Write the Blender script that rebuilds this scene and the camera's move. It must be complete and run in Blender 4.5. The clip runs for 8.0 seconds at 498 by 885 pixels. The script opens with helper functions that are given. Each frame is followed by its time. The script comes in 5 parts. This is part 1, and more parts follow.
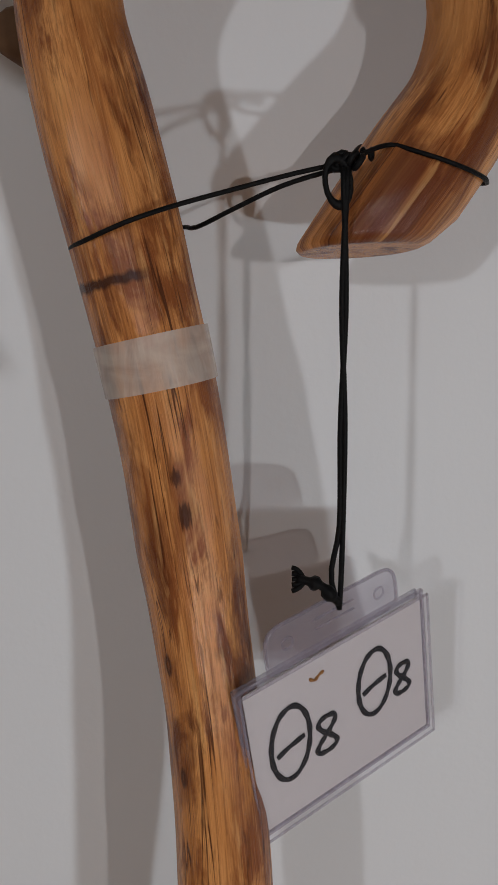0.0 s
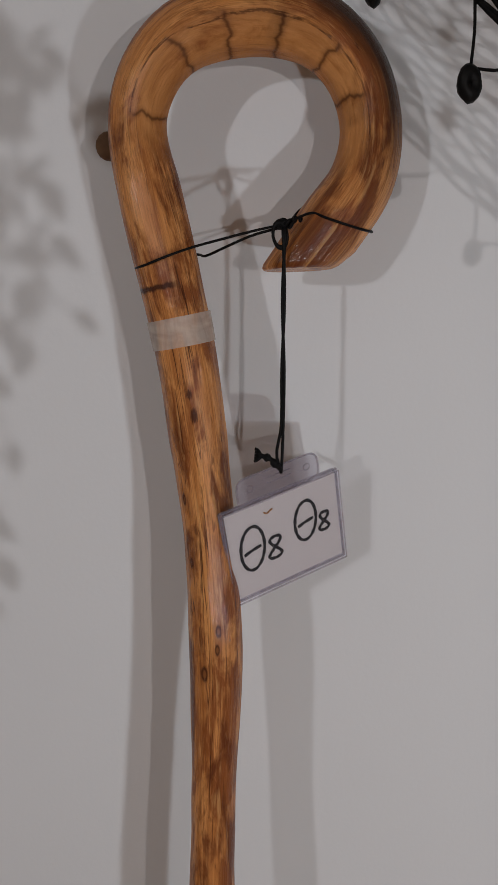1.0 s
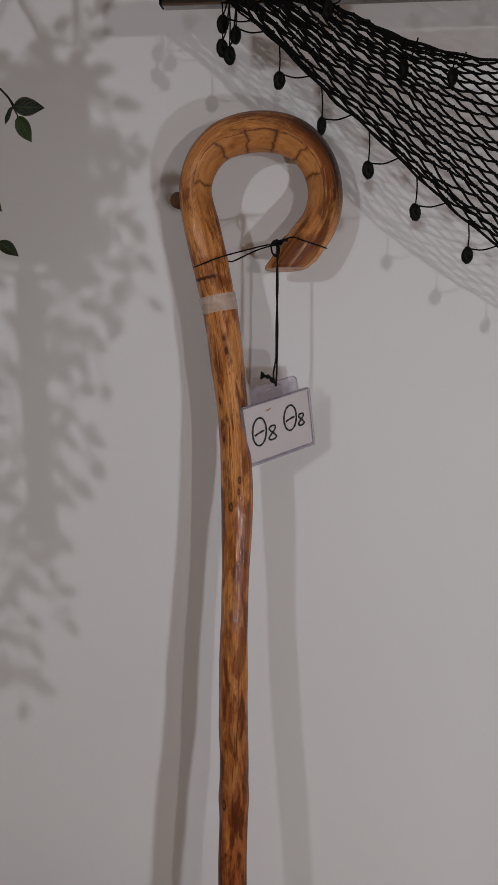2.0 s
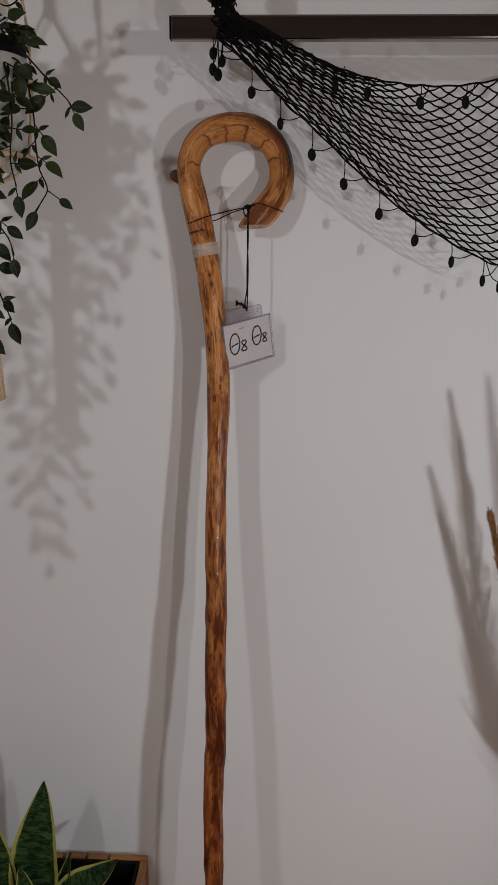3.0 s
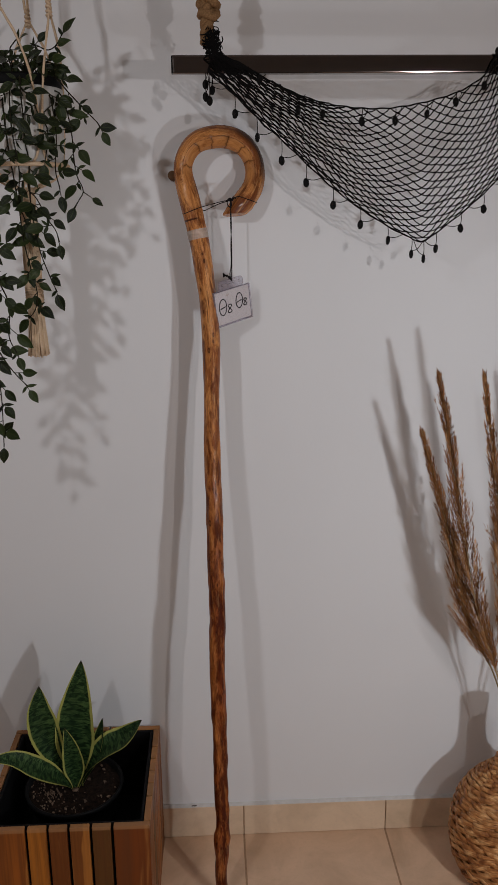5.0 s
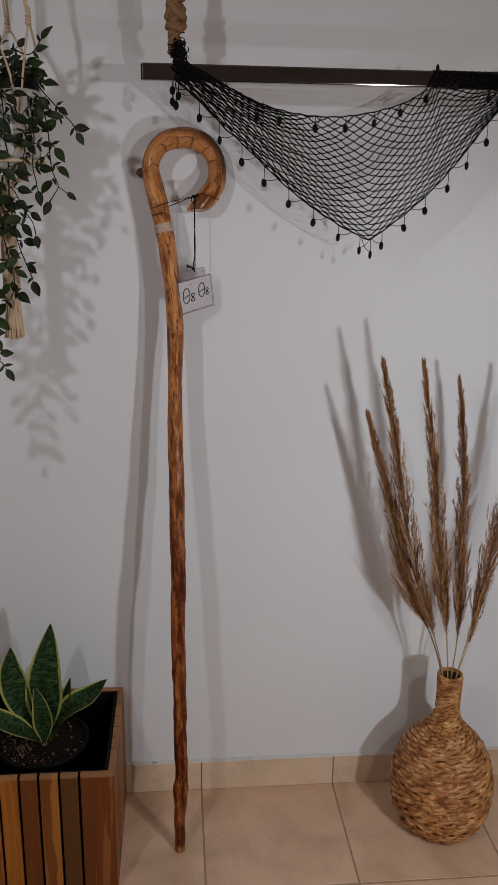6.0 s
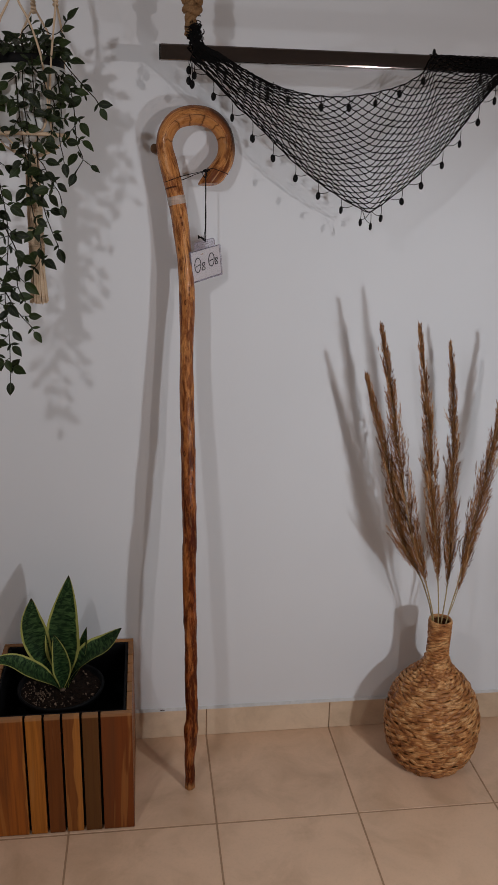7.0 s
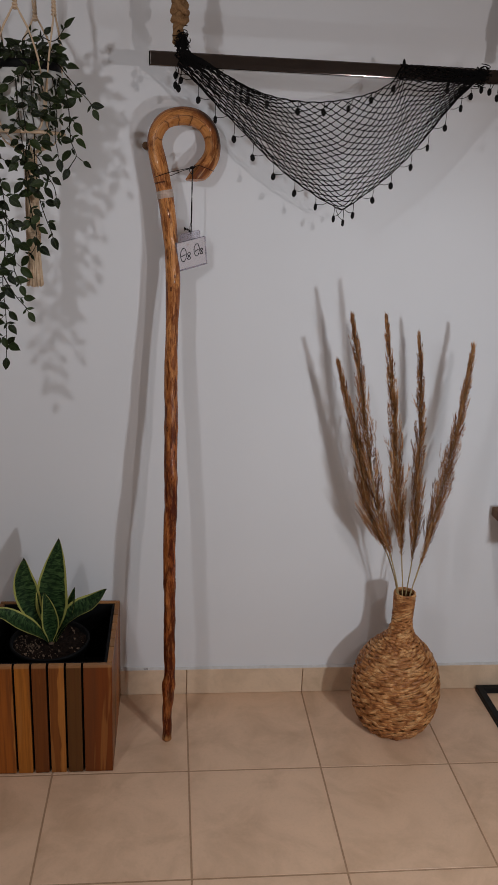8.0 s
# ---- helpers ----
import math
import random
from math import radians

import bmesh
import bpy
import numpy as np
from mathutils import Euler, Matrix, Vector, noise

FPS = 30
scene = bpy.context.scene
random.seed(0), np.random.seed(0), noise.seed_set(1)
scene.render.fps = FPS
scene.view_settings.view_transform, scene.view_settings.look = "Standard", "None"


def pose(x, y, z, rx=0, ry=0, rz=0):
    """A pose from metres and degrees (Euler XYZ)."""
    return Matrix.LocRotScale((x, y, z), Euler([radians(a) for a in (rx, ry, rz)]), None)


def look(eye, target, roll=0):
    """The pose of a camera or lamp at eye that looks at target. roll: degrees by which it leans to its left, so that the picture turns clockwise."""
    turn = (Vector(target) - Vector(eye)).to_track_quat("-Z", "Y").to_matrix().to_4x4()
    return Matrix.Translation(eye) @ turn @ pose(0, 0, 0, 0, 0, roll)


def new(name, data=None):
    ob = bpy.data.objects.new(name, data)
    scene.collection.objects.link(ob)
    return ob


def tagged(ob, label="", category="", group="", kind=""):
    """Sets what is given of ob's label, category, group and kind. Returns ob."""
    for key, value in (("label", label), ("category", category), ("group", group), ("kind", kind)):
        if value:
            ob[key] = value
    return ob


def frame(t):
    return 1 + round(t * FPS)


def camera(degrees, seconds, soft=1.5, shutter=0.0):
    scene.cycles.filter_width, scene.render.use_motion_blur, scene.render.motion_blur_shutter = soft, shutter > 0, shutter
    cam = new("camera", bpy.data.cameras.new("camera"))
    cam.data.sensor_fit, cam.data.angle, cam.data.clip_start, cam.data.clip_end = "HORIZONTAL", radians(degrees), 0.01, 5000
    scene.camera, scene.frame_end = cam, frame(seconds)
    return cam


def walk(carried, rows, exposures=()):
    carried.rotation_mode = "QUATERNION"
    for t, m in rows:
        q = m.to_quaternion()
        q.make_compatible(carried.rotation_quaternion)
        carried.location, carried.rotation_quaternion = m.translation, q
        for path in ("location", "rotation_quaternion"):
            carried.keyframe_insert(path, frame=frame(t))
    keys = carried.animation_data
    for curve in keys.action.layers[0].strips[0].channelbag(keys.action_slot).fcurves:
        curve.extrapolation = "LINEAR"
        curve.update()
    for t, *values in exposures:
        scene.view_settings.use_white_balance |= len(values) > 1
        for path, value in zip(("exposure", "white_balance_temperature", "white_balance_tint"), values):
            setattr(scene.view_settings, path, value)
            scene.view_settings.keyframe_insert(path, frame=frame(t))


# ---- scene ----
cam = camera(33.9, 8.0)
PATH = [
    (0, (-0.0300, -0.3360, 1.4040), (-0.1190, 1.6040, 0.9250), -0.90),
    (0.5, (-0.0160, -0.3590, 1.4060), (-0.1020, 1.5640, 0.8650), -0.70),
    (1, (0.0290, -0.5450, 1.4430), (-0.2160, 1.3530, 0.8630), -0.40),
    (1.2, (0.0520, -0.6380, 1.4330), (-0.2890, 1.2550, 0.8830), -0.70),
    (1.5, (0.0600, -0.7340, 1.4310), (-0.2320, 1.1830, 0.9420), -0.20),
    (2.8, (0.0173, -1.2263, 1.3672), (-0.0750, 0.7255, 0.9407), 0.06),
    (3, (0.0381, -1.2739, 1.3630), (-0.0355, 0.6731, 0.9117), 0.46),
    (3.5, (0.0316, -1.3451, 1.3813), (-0.0915, 0.5971, 0.9198), -0.16),
    (4, (-0.0329, -1.4174, 1.4067), (-0.0492, 0.5119, 0.8800), -1.00),
    (4.5, (-0.0571, -1.5330, 1.3917), (0.0111, 0.3986, 0.8776), -0.87),
    (5.8, (-0.0290, -1.7266, 1.3814), (0.0678, 0.1989, 0.8493), -0.21),
    (6, (-0.0478, -1.7551, 1.3939), (0.1239, 0.1637, 0.8565), 0.75),
    (6.5, (-0.1302, -1.8196, 1.3708), (0.1290, 0.0834, 0.8127), 0.64),
    (7, (-0.1449, -1.8728, 1.3702), (0.1046, 0.0282, 0.8013), 1.13),
    (7.5, (-0.0969, -1.9760, 1.3743), (0.1179, -0.0770, 0.7847), 2.04),
    (8, (-0.0587, -2.0301, 1.3880), (0.1376, -0.1305, 0.7939), 2.38),
]
TINT = [(0, 0.11, 6600, 9), (0.5, 0.10, 6620, 10), (1, 0.02, 6710, 11), (1.5, -0.03, 6720, 12), (3, -0.05, 6880, 13), (4, -0.03, 6870, 12), (4.5, -0.02, 6830, 13),
        (6, 0.0, 6660, 12), (8, -0.01, 6590, 12)]
walk(cam, [(t, look(eye, target, roll)) for t, eye, target, roll in PATH], TINT)

# ---------------------------------------------------------------- light
world = bpy.data.worlds.new("room_air")
scene.world = world
world.use_nodes = True
world.node_tree.nodes["Background"].inputs[0].default_value = (0.9, 0.95, 1.0, 1)
world.node_tree.nodes["Background"].inputs[1].default_value = 0.05


def bulb(name, place, watts, colour, radius):
    data = bpy.data.lights.new(name, "POINT")
    data.energy, data.color, data.shadow_soft_size = watts, colour, radius
    ob = new(name, data)
    ob.location = place
    return ob


def shaded(name, place, way, watts, colour, radius):
    """A lamp whose shade keeps its light off the upper wall."""
    data = bpy.data.lights.new(name, "SPOT")
    data.energy, data.color, data.shadow_soft_size = watts, colour, radius
    data.spot_size, data.spot_blend = radians(104), 0.55
    ob = new(name, data)
    ob.matrix_world = Matrix.Translation(place) @ Vector(way).to_track_quat("-Z", "Y").to_matrix().to_4x4()
    return ob


WARM, WHITE, COOL = (1.0, 0.962, 0.965), (0.93, 0.955, 1.0), (0.865, 0.935, 1.0)
bulb("lamp_light", (0.64, -1.48, 1.47), 11.0, WARM, 0.011)
shaded("shaded_lamp_light", (0.80, -1.45, 0.85), (-0.45, 1.45, -0.47), 23.2, COOL, 0.030)
bulb("lamp_light", (-0.66, -1.50, 1.76), 14.0, WHITE, 0.028)
scene.view_settings.exposure = 0.0


# ---------------------------------------------------------------- materials
class Mat:
    """A node material with a principled surface and short ways to wire it."""

    def __init__(self, name, colour=(0.5, 0.5, 0.5), rough=0.5, metal=0.0, coat=0.0, ior=1.45, gloss=0.5):
        self.m = bpy.data.materials.new(name)
        self.m.use_nodes = True
        self.t = self.m.node_tree
        self.b = self.t.nodes["Principled BSDF"]
        self.b.inputs["Base Color"].default_value = (*colour, 1)
        self.b.inputs["Roughness"].default_value = rough
        self.b.inputs["Metallic"].default_value = metal
        self.b.inputs["Coat Weight"].default_value = coat
        self.b.inputs["Coat Roughness"].default_value = 0.15
        self.b.inputs["IOR"].default_value = ior
        self.b.inputs["Specular IOR Level"].default_value = gloss

    def node(self, kind, **sockets):
        n = self.t.nodes.new(kind)
        for k, v in sockets.items():
            self.put(v, n.inputs[k.replace("_", " ")])
        return n

    def put(self, v, socket):
        if isinstance(v, bpy.types.NodeSocket):
            self.t.links.new(v, socket)
        else:
            socket.default_value = v

    def coord(self, which="Object"):
        return self.t.nodes.new("ShaderNodeTexCoord").outputs[which]

    def attr(self, name):
        n = self.t.nodes.new("ShaderNodeAttribute")
        n.attribute_name = name
        return n.outputs["Vector"]

    def scaled(self, vec, s, offset=(0, 0, 0)):
        return self.node("ShaderNodeMapping", Vector=vec, Scale=s, Location=offset).outputs[0]

    def noise(self, vec, scale, detail=4.0, rough=0.55, twist=0.0):
        n = self.node("ShaderNodeTexNoise", Vector=vec, Scale=scale, Detail=detail, Roughness=rough, Distortion=twist)
        return n.outputs["Fac"]

    def ramp(self, fac, *stops):
        n = self.node("ShaderNodeValToRGB", Fac=fac)
        e = n.color_ramp.elements
        while len(e) < len(stops):
            e.new(0.5)
        for el, (p, c) in zip(e, stops):
            el.position, el.color = p, (*c, 1) if len(c) == 3 else c
        return n.outputs["Color"]

    def grey(self, fac, lo, hi, a=0.0, b=1.0):
        n = self.node("ShaderNodeMapRange", Value=fac)
        n.inputs[1].default_value, n.inputs[2].default_value = lo, hi
        n.inputs[3].default_value, n.inputs[4].default_value = a, b
        return n.outputs[0]

    def mix(self, fac, a, b, how="MIX"):
        n = self.t.nodes.new("ShaderNodeMix")
        n.data_type, n.blend_type = "RGBA", how
        for s, v in ((n.inputs["Factor"], fac), (n.inputs[6], a), (n.inputs[7], b)):
            self.put((*v, 1) if isinstance(v, tuple) and len(v) == 3 else v, s)
        return n.outputs[2]

    def math(self, op, a, b=0.0):
        n = self.t.nodes.new("ShaderNodeMath")
        n.operation = op
        self.put(a, n.inputs[0]), self.put(b, n.inputs[1])
        return n.outputs[0]

    def random(self):
        return self.t.nodes.new("ShaderNodeObjectInfo").outputs["Random"]

    def island(self):
        return self.t.nodes.new("ShaderNodeNewGeometry").outputs["Random Per Island"]

    def colour(self, v):
        self.put(v, self.b.inputs["Base Color"])
        return self

    def rough(self, v):
        self.put(v, self.b.inputs["Roughness"])
        return self

    def bump(self, height, strength=0.3, distance=0.002):
        n = self.node("ShaderNodeBump", Height=height, Strength=strength, Distance=distance)
        self.put(n.outputs[0], self.b.inputs["Normal"])
        return self


def wall_paint(name, base):
    k = Mat(name, base, 0.62)
    p = k.coord()
    big, fine = k.noise(p, 1.6, 3), k.noise(p, 260, 5, 0.6)
    mid = k.noise(p, 22, 4)
    k.colour(k.mix(k.grey(big, 0.35, 0.7), tuple(c * 0.955 for c in base), base))
    k.bump(k.math("ADD", k.math("MULTIPLY", fine, 0.35), mid), 0.16, 0.0025)
    return k.m


def staff_wood():
    k = Mat("varnished_chestnut", (0.5, 0.25, 0.08), 0.42, coat=0.5, gloss=0.12)
    k.b.inputs["Coat Roughness"].default_value = 0.12
    g = k.attr("grain")
    long = k.node("ShaderNodeSeparateXYZ", Vector=g).outputs["Z"]
    fibre = k.noise(k.scaled(g, (760, 760, 9)), 1.0, 6, 0.70, 0.12)
    streak = k.noise(k.scaled(g, (125, 125, 9), (3, 1, 2)), 1.0, 6, 0.64, 0.35)
    blot = k.noise(k.scaled(g, (85, 85, 26), (7, 4, 1)), 1.0, 6, 0.68, 0.9)
    broad = k.noise(k.scaled(g, (46, 46, 15), (1, 9, 4)), 1.0, 5, 0.62, 0.6)
    hair = k.noise(k.scaled(g, (1900, 1900, 16), (5, 2, 8)), 1.0, 4, 0.65, 0.1)
    tone = k.ramp(streak, (0.30, (0.36, 0.145, 0.046)), (0.43, (0.56, 0.270, 0.098)), (0.56, (0.68, 0.362, 0.148)), (0.72, (0.80, 0.485, 0.228)))
    # red-brown patches with frayed ends
    frayed = k.math("ADD", broad, k.math("MULTIPLY", k.math("SUBTRACT", k.math("ADD", fibre, streak), 1.0), 0.30))
    tone = k.mix(k.grey(frayed, 0.485, 0.575, 0.0, 0.90), tone, (0.22, 0.070, 0.020))
    tone = k.mix(k.grey(fibre, 0.36, 0.47, 0.55, 0.0), tone, (0.20, 0.070, 0.022))
    tone = k.mix(k.grey(hair, 0.38, 0.50, 0.40, 0.0), tone, (0.22, 0.078, 0.024))
    tone = k.mix(k.grey(hair, 0.56, 0.68, 0.0, 0.25), tone, (0.82, 0.52, 0.24))
    # fine dark cracks along the grain
    split = k.math("ABSOLUTE", k.math("SUBTRACT", k.noise(k.scaled(g, (150, 150, 3.2), (8, 8, 5)), 1.0, 3, 0.5, 0.25), 0.5))
    opened = k.grey(k.noise(k.scaled(g, (95, 95, 22), (6, 1, 9)), 1.0, 3, 0.6, 0.4), 0.47, 0.58)
    crack = k.math("MULTIPLY", k.grey(split, 0.004, 0.013, 1.0, 0.0), opened)
    tone = k.mix(k.math("MULTIPLY", crack, 0.92), tone, (0.075, 0.024, 0.008))
    # bark left on the lower length: more of it, and redder
    low = k.grey(k.math("ADD", long, k.math("MULTIPLY", k.math("SUBTRACT", broad, 0.5), 0.35)), 1.09, 0.68, 0.0, 1.0)
    rough_bark = k.noise(k.scaled(g, (72, 72, 17), (7, 4, 1)), 1.0, 5, 0.58, 0.5)
    bark = k.grey(k.math("ADD", rough_bark, k.math("MULTIPLY", low, 0.11)), 0.525, 0.635)
    tone = k.mix(k.math("MULTIPLY", bark, 0.85), tone, (0.115, 0.030, 0.009))
    worn = k.grey(k.noise(k.scaled(g, (70, 70, 15), (2, 6, 3)), 1.0, 5, 0.65, 0.3), 0.50, 0.62)
    tone = k.mix(k.math("MULTIPLY", low, k.grey(worn, 0.0, 1.0, 0.85, 0.20)), tone, (0.38, 0.160, 0.095), "MULTIPLY")
    tone = k.mix(k.math("MULTIPLY", k.math("MULTIPLY", low, worn), 0.4), tone, (0.52, 0.195, 0.055))
    tone = k.mix(k.grey(k.math("ADD", long, k.math("MULTIPLY", k.math("SUBTRACT", streak, 0.5), 0.05)), 0.020, 0.006, 0.0, 0.7), tone, (0.46, 0.27, 0.12))
    for at, ang, r in ((1.425, -0.25, 0.0016), (1.334, 0.1, 0.0022), (1.3215, 0.15, 0.0031), (1.2705, -0.73, 0.0026), (1.230, -0.68, 0.0026), (1.187, 0.28, 0.0026),
                       (1.175, 0.22, 0.0022), (1.1585, -0.28, 0.0032), (1.045, 0.5, 0.0022), (0.83, -0.6, 0.0040), (0.71, 0.1, 0.0028), (0.42, 0.4, 0.0030)):
        deep = 0.0178 if at > 1.29 else 0.0170 if at > 1.13 else 0.0160
        d = k.node("ShaderNodeVectorMath", Vector=k.scaled(g, (1, 1, 0.42), (-deep * math.sin(ang), deep * math.cos(ang), -0.42 * at)))
        d.operation = "LENGTH"
        wob = k.math("ADD", d.outputs["Value"], k.math("MULTIPLY", k.math("SUBTRACT", fibre, 0.5), 0.0018 if at < 1.3 else 0.0050))
        r *= 0.82
        tone = k.mix(k.grey(wob, r * 0.8, r * 2.3, 0.55, 0.0), tone, (0.20, 0.064, 0.018))
        tone = k.mix(k.grey(wob, r * 0.70, r * 1.0, 0.88, 0.0), tone, (0.055, 0.018, 0.007))
        if at < 1.3:
            tone = k.mix(k.grey(wob, r * 0.30, r * 0.55, 0.5, 0.0), tone, (0.34, 0.135, 0.045))
    fleck = k.noise(k.scaled(g, (330, 330, 42), (4, 8, 2)), 1.0, 4, 0.6, 0.4)
    tone = k.mix(k.grey(fleck, 0.60, 0.68, 0.0, 0.55), tone, (0.105, 0.032, 0.009))
    pale = k.noise(k.scaled(g, (240, 240, 24), (9, 3, 6)), 1.0, 4, 0.6, 0.3)
    tone = k.mix(k.math("MULTIPLY", k.grey(pale, 0.58, 0.68, 0.0, 0.30), k.grey(low, 0.0, 1.0, 1.0, 0.45)), tone, (0.92, 0.62, 0.30))
    # pale planed panels and creases across the inside of the bend
    cross = k.node("ShaderNodeSeparateXYZ", Vector=g)
    inner = k.grey(cross.outputs["X"], -0.001, 0.005)
    past = k.math("MULTIPLY", k.grey(long, 1.46, 1.49), k.grey(long, 1.73, 1.70))
    tone = k.mix(k.math("MULTIPLY", k.math("MULTIPLY", inner, past), 0.88), tone, k.ramp(k.math("ADD", k.math("MULTIPLY", blot, 0.7), k.math("MULTIPLY", streak, 0.3)), (0.36, (0.30, 0.125, 0.044)), (0.46, (0.50, 0.255, 0.100)), (0.60, (0.62, 0.345, 0.150))))
    burnt = k.math("MULTIPLY", k.math("MULTIPLY", k.grey(long, 1.585, 1.63), k.grey(long, 1.725, 1.68)), k.grey(k.math("ADD", cross.outputs["X"], k.math("MULTIPLY", k.math("SUBTRACT", streak, 0.5), 0.012)), -0.004, -0.012))
    tone = k.mix(k.math("MULTIPLY", burnt, 0.9), tone, (0.030, 0.016, 0.011))
    kink = k.math("MULTIPLY", k.math("SUBTRACT", k.noise(k.scaled(g, (75, 75, 12), (2, 7, 5)), 1.0, 4, 0.55, 0.3), 0.5), 0.016)
    for at in (1.492, 1.535, 1.568, 1.600, 1.635, 1.668):
        off = k.math("ABSOLUTE", k.math("SUBTRACT", k.math("ADD", long, kink), at))
        tone = k.mix(k.math("MULTIPLY", k.grey(off, 0.0002, 0.0046, 0.50, 0.0), inner), tone, (0.16, 0.058, 0.020))
        tone = k.mix(k.math("MULTIPLY", k.grey(off, 0.0003, 0.0019, 0.66, 0.0), k.grey(cross.outputs["X"], 0.000, 0.003)), tone, (0.070, 0.026, 0.010))
    seam = k.math("ABSOLUTE", k.math("SUBTRACT", k.math("ADD", cross.outputs["X"], k.math("MULTIPLY", k.math("SUBTRACT", streak, 0.5), 0.018)), 0.0015))
    tone = k.mix(k.math("MULTIPLY", k.math("MULTIPLY", k.grey(seam, 0.0003, 0.0010, 0.8, 0.0), past), k.grey(blot, 0.44, 0.52)), tone, (0.080, 0.028, 0.010))
    scar = k.math("ABSOLUTE", k.math("SUBTRACT", k.math("ADD", long, k.math("MULTIPLY", k.math("SUBTRACT", streak, 0.5), 0.006)), 1.397))
    front = k.grey(k.math("ADD", k.math("MULTIPLY", cross.outputs["Y"], -1.0), k.math("MULTIPLY", cross.outputs["X"], -0.8)), 0.010, 0.016)
    tone = k.mix(k.math("MULTIPLY", k.grey(scar, 0.0009, 0.0022, 0.95, 0.0), front), tone, (0.05, 0.016, 0.006))
    tone = k.mix(1.0, tone, (1.05, 0.86, 0.675), "MULTIPLY")
    k.colour(tone)
    k.rough(k.grey(streak, 0.3, 0.7, 0.36, 0.54))
    relief = k.math("ADD", k.math("MULTIPLY", fibre, 0.7), k.math("ADD", k.math("MULTIPLY", streak, 1.3), blot))
    k.bump(k.math("SUBTRACT", relief, k.math("MULTIPLY", crack, 0.4)), 0.65, 0.0015)
    lacquer = k.node("ShaderNodeBump", Height=k.math("ADD", relief, k.math("MULTIPLY", hair, 0.12)), Strength=0.42, Distance=0.0014)
    planed = k.grey(k.math("MULTIPLY", inner, past), 0.0, 1.0, 1.0, 0.15)
    k.put(k.math("MULTIPLY", k.grey(low, 0.0, 0.5, 0.55, 0.20), planed), k.b.inputs["Coat Weight"])
    k.put(lacquer.outputs[0], k.b.inputs["Coat Normal"])
    return k.m


def slat_wood():
    k = Mat("oiled_acacia", (0.3, 0.14, 0.05), 0.42, coat=0.06, gloss=0.18)
    p = k.coord()
    r = k.random()
    move = k.node("ShaderNodeCombineXYZ", X=k.math("MULTIPLY", r, 7.3), Y=k.math("MULTIPLY", r, 3.1), Z=k.math("MULTIPLY", r, 9.7)).outputs[0]
    v = k.node("ShaderNodeVectorMath", Vector=p)
    k.put(move, v.inputs[1])
    q = v.outputs[0]
    body = k.t.nodes.new("ShaderNodeObjectInfo").outputs["Color"]
    grain = k.noise(k.scaled(q, (190, 190, 4)), 1.0, 5, 0.6, 0.4)
    band = k.noise(k.scaled(q, (24, 24, 2.6)), 1.0, 2, 0.45, 0.8)
    tone = k.mix(k.grey(grain, 0.36, 0.56, 0.42, 0.0), body, (0.09, 0.030, 0.010))
    tone = k.mix(k.grey(band, 0.50, 0.64, 0.0, 0.60), tone, (0.13, 0.042, 0.014))
    sap = k.noise(k.scaled(q, (26, 26, 1.5), (4, 2, 7)), 1.0, 3, 0.5, 0.8)
    tone = k.mix(k.grey(sap, 0.575, 0.605, 0.0, 0.40), tone, (0.42, 0.170, 0.045))
    # pale sapwood along one side of a slat, with a wavering border, and a paler top edge
    place = k.node("ShaderNodeSeparateXYZ", Vector=p)
    border = k.math("ADD", place.outputs["X"], k.math("MULTIPLY", k.math("SUBTRACT", k.noise(k.scaled(q, (4, 4, 11), (1, 5, 2)), 1.0, 2, 0.5), 0.5), 0.022))
    share = k.math("MULTIPLY", k.math("SUBTRACT", k.t.nodes.new("ShaderNodeObjectInfo").outputs["Alpha"], 0.5), 0.08)
    tone = k.mix(k.grey(k.math("SUBTRACT", border, share), -0.0012, 0.0012, 0.0, 0.85), tone, k.mix(k.grey(grain, 0.36, 0.56, 0.4, 0.0), (0.45, 0.170, 0.036), (0.20, 0.070, 0.018)))
    tone = k.mix(k.grey(place.outputs["Z"], 0.1415, 0.1440, 0.0, 0.55), tone, (0.40, 0.215, 0.100))
    k.colour(tone).rough(k.grey(grain, 0.3, 0.7, 0.36, 0.52)).bump(grain, 0.25, 0.0008)
    return k.m


def tile_glaze(name, base):
    k = Mat(name, base, 0.36)
    p = k.coord()
    r = k.random()
    v = k.node("ShaderNodeVectorMath", Vector=p)
    k.put(k.node("ShaderNodeCombineXYZ", X=k.math("MULTIPLY", r, 5.1), Y=k.math("MULTIPLY", r, 8.3), Z=0.0).outputs[0], v.inputs[1])
    cloud = k.noise(v.outputs[0], 8, 5, 0.6, 0.5)
    speck = k.noise(v.outputs[0], 150, 4, 0.6)
    tone = k.ramp(cloud, (0.28, tuple(c * f for c, f in zip(base, (0.76, 0.73, 0.69)))), (0.55, base), (0.78, tuple(min(1, c * 1.10) for c in base)))
    tone = k.mix(k.grey(speck, 0.35, 0.5, 0.10, 0.0), tone, tuple(c * 0.6 for c in base))
    tone = k.mix(k.math("MULTIPLY", r, 0.16), tone, tuple(c * 0.8 for c in base))
    k.colour(tone).rough(k.grey(cloud, 0.3, 0.7, 0.30, 0.44)).bump(k.math("ADD", speck, k.math("MULTIPLY", cloud, 2.0)), 0.08, 0.0012)
    return k.m


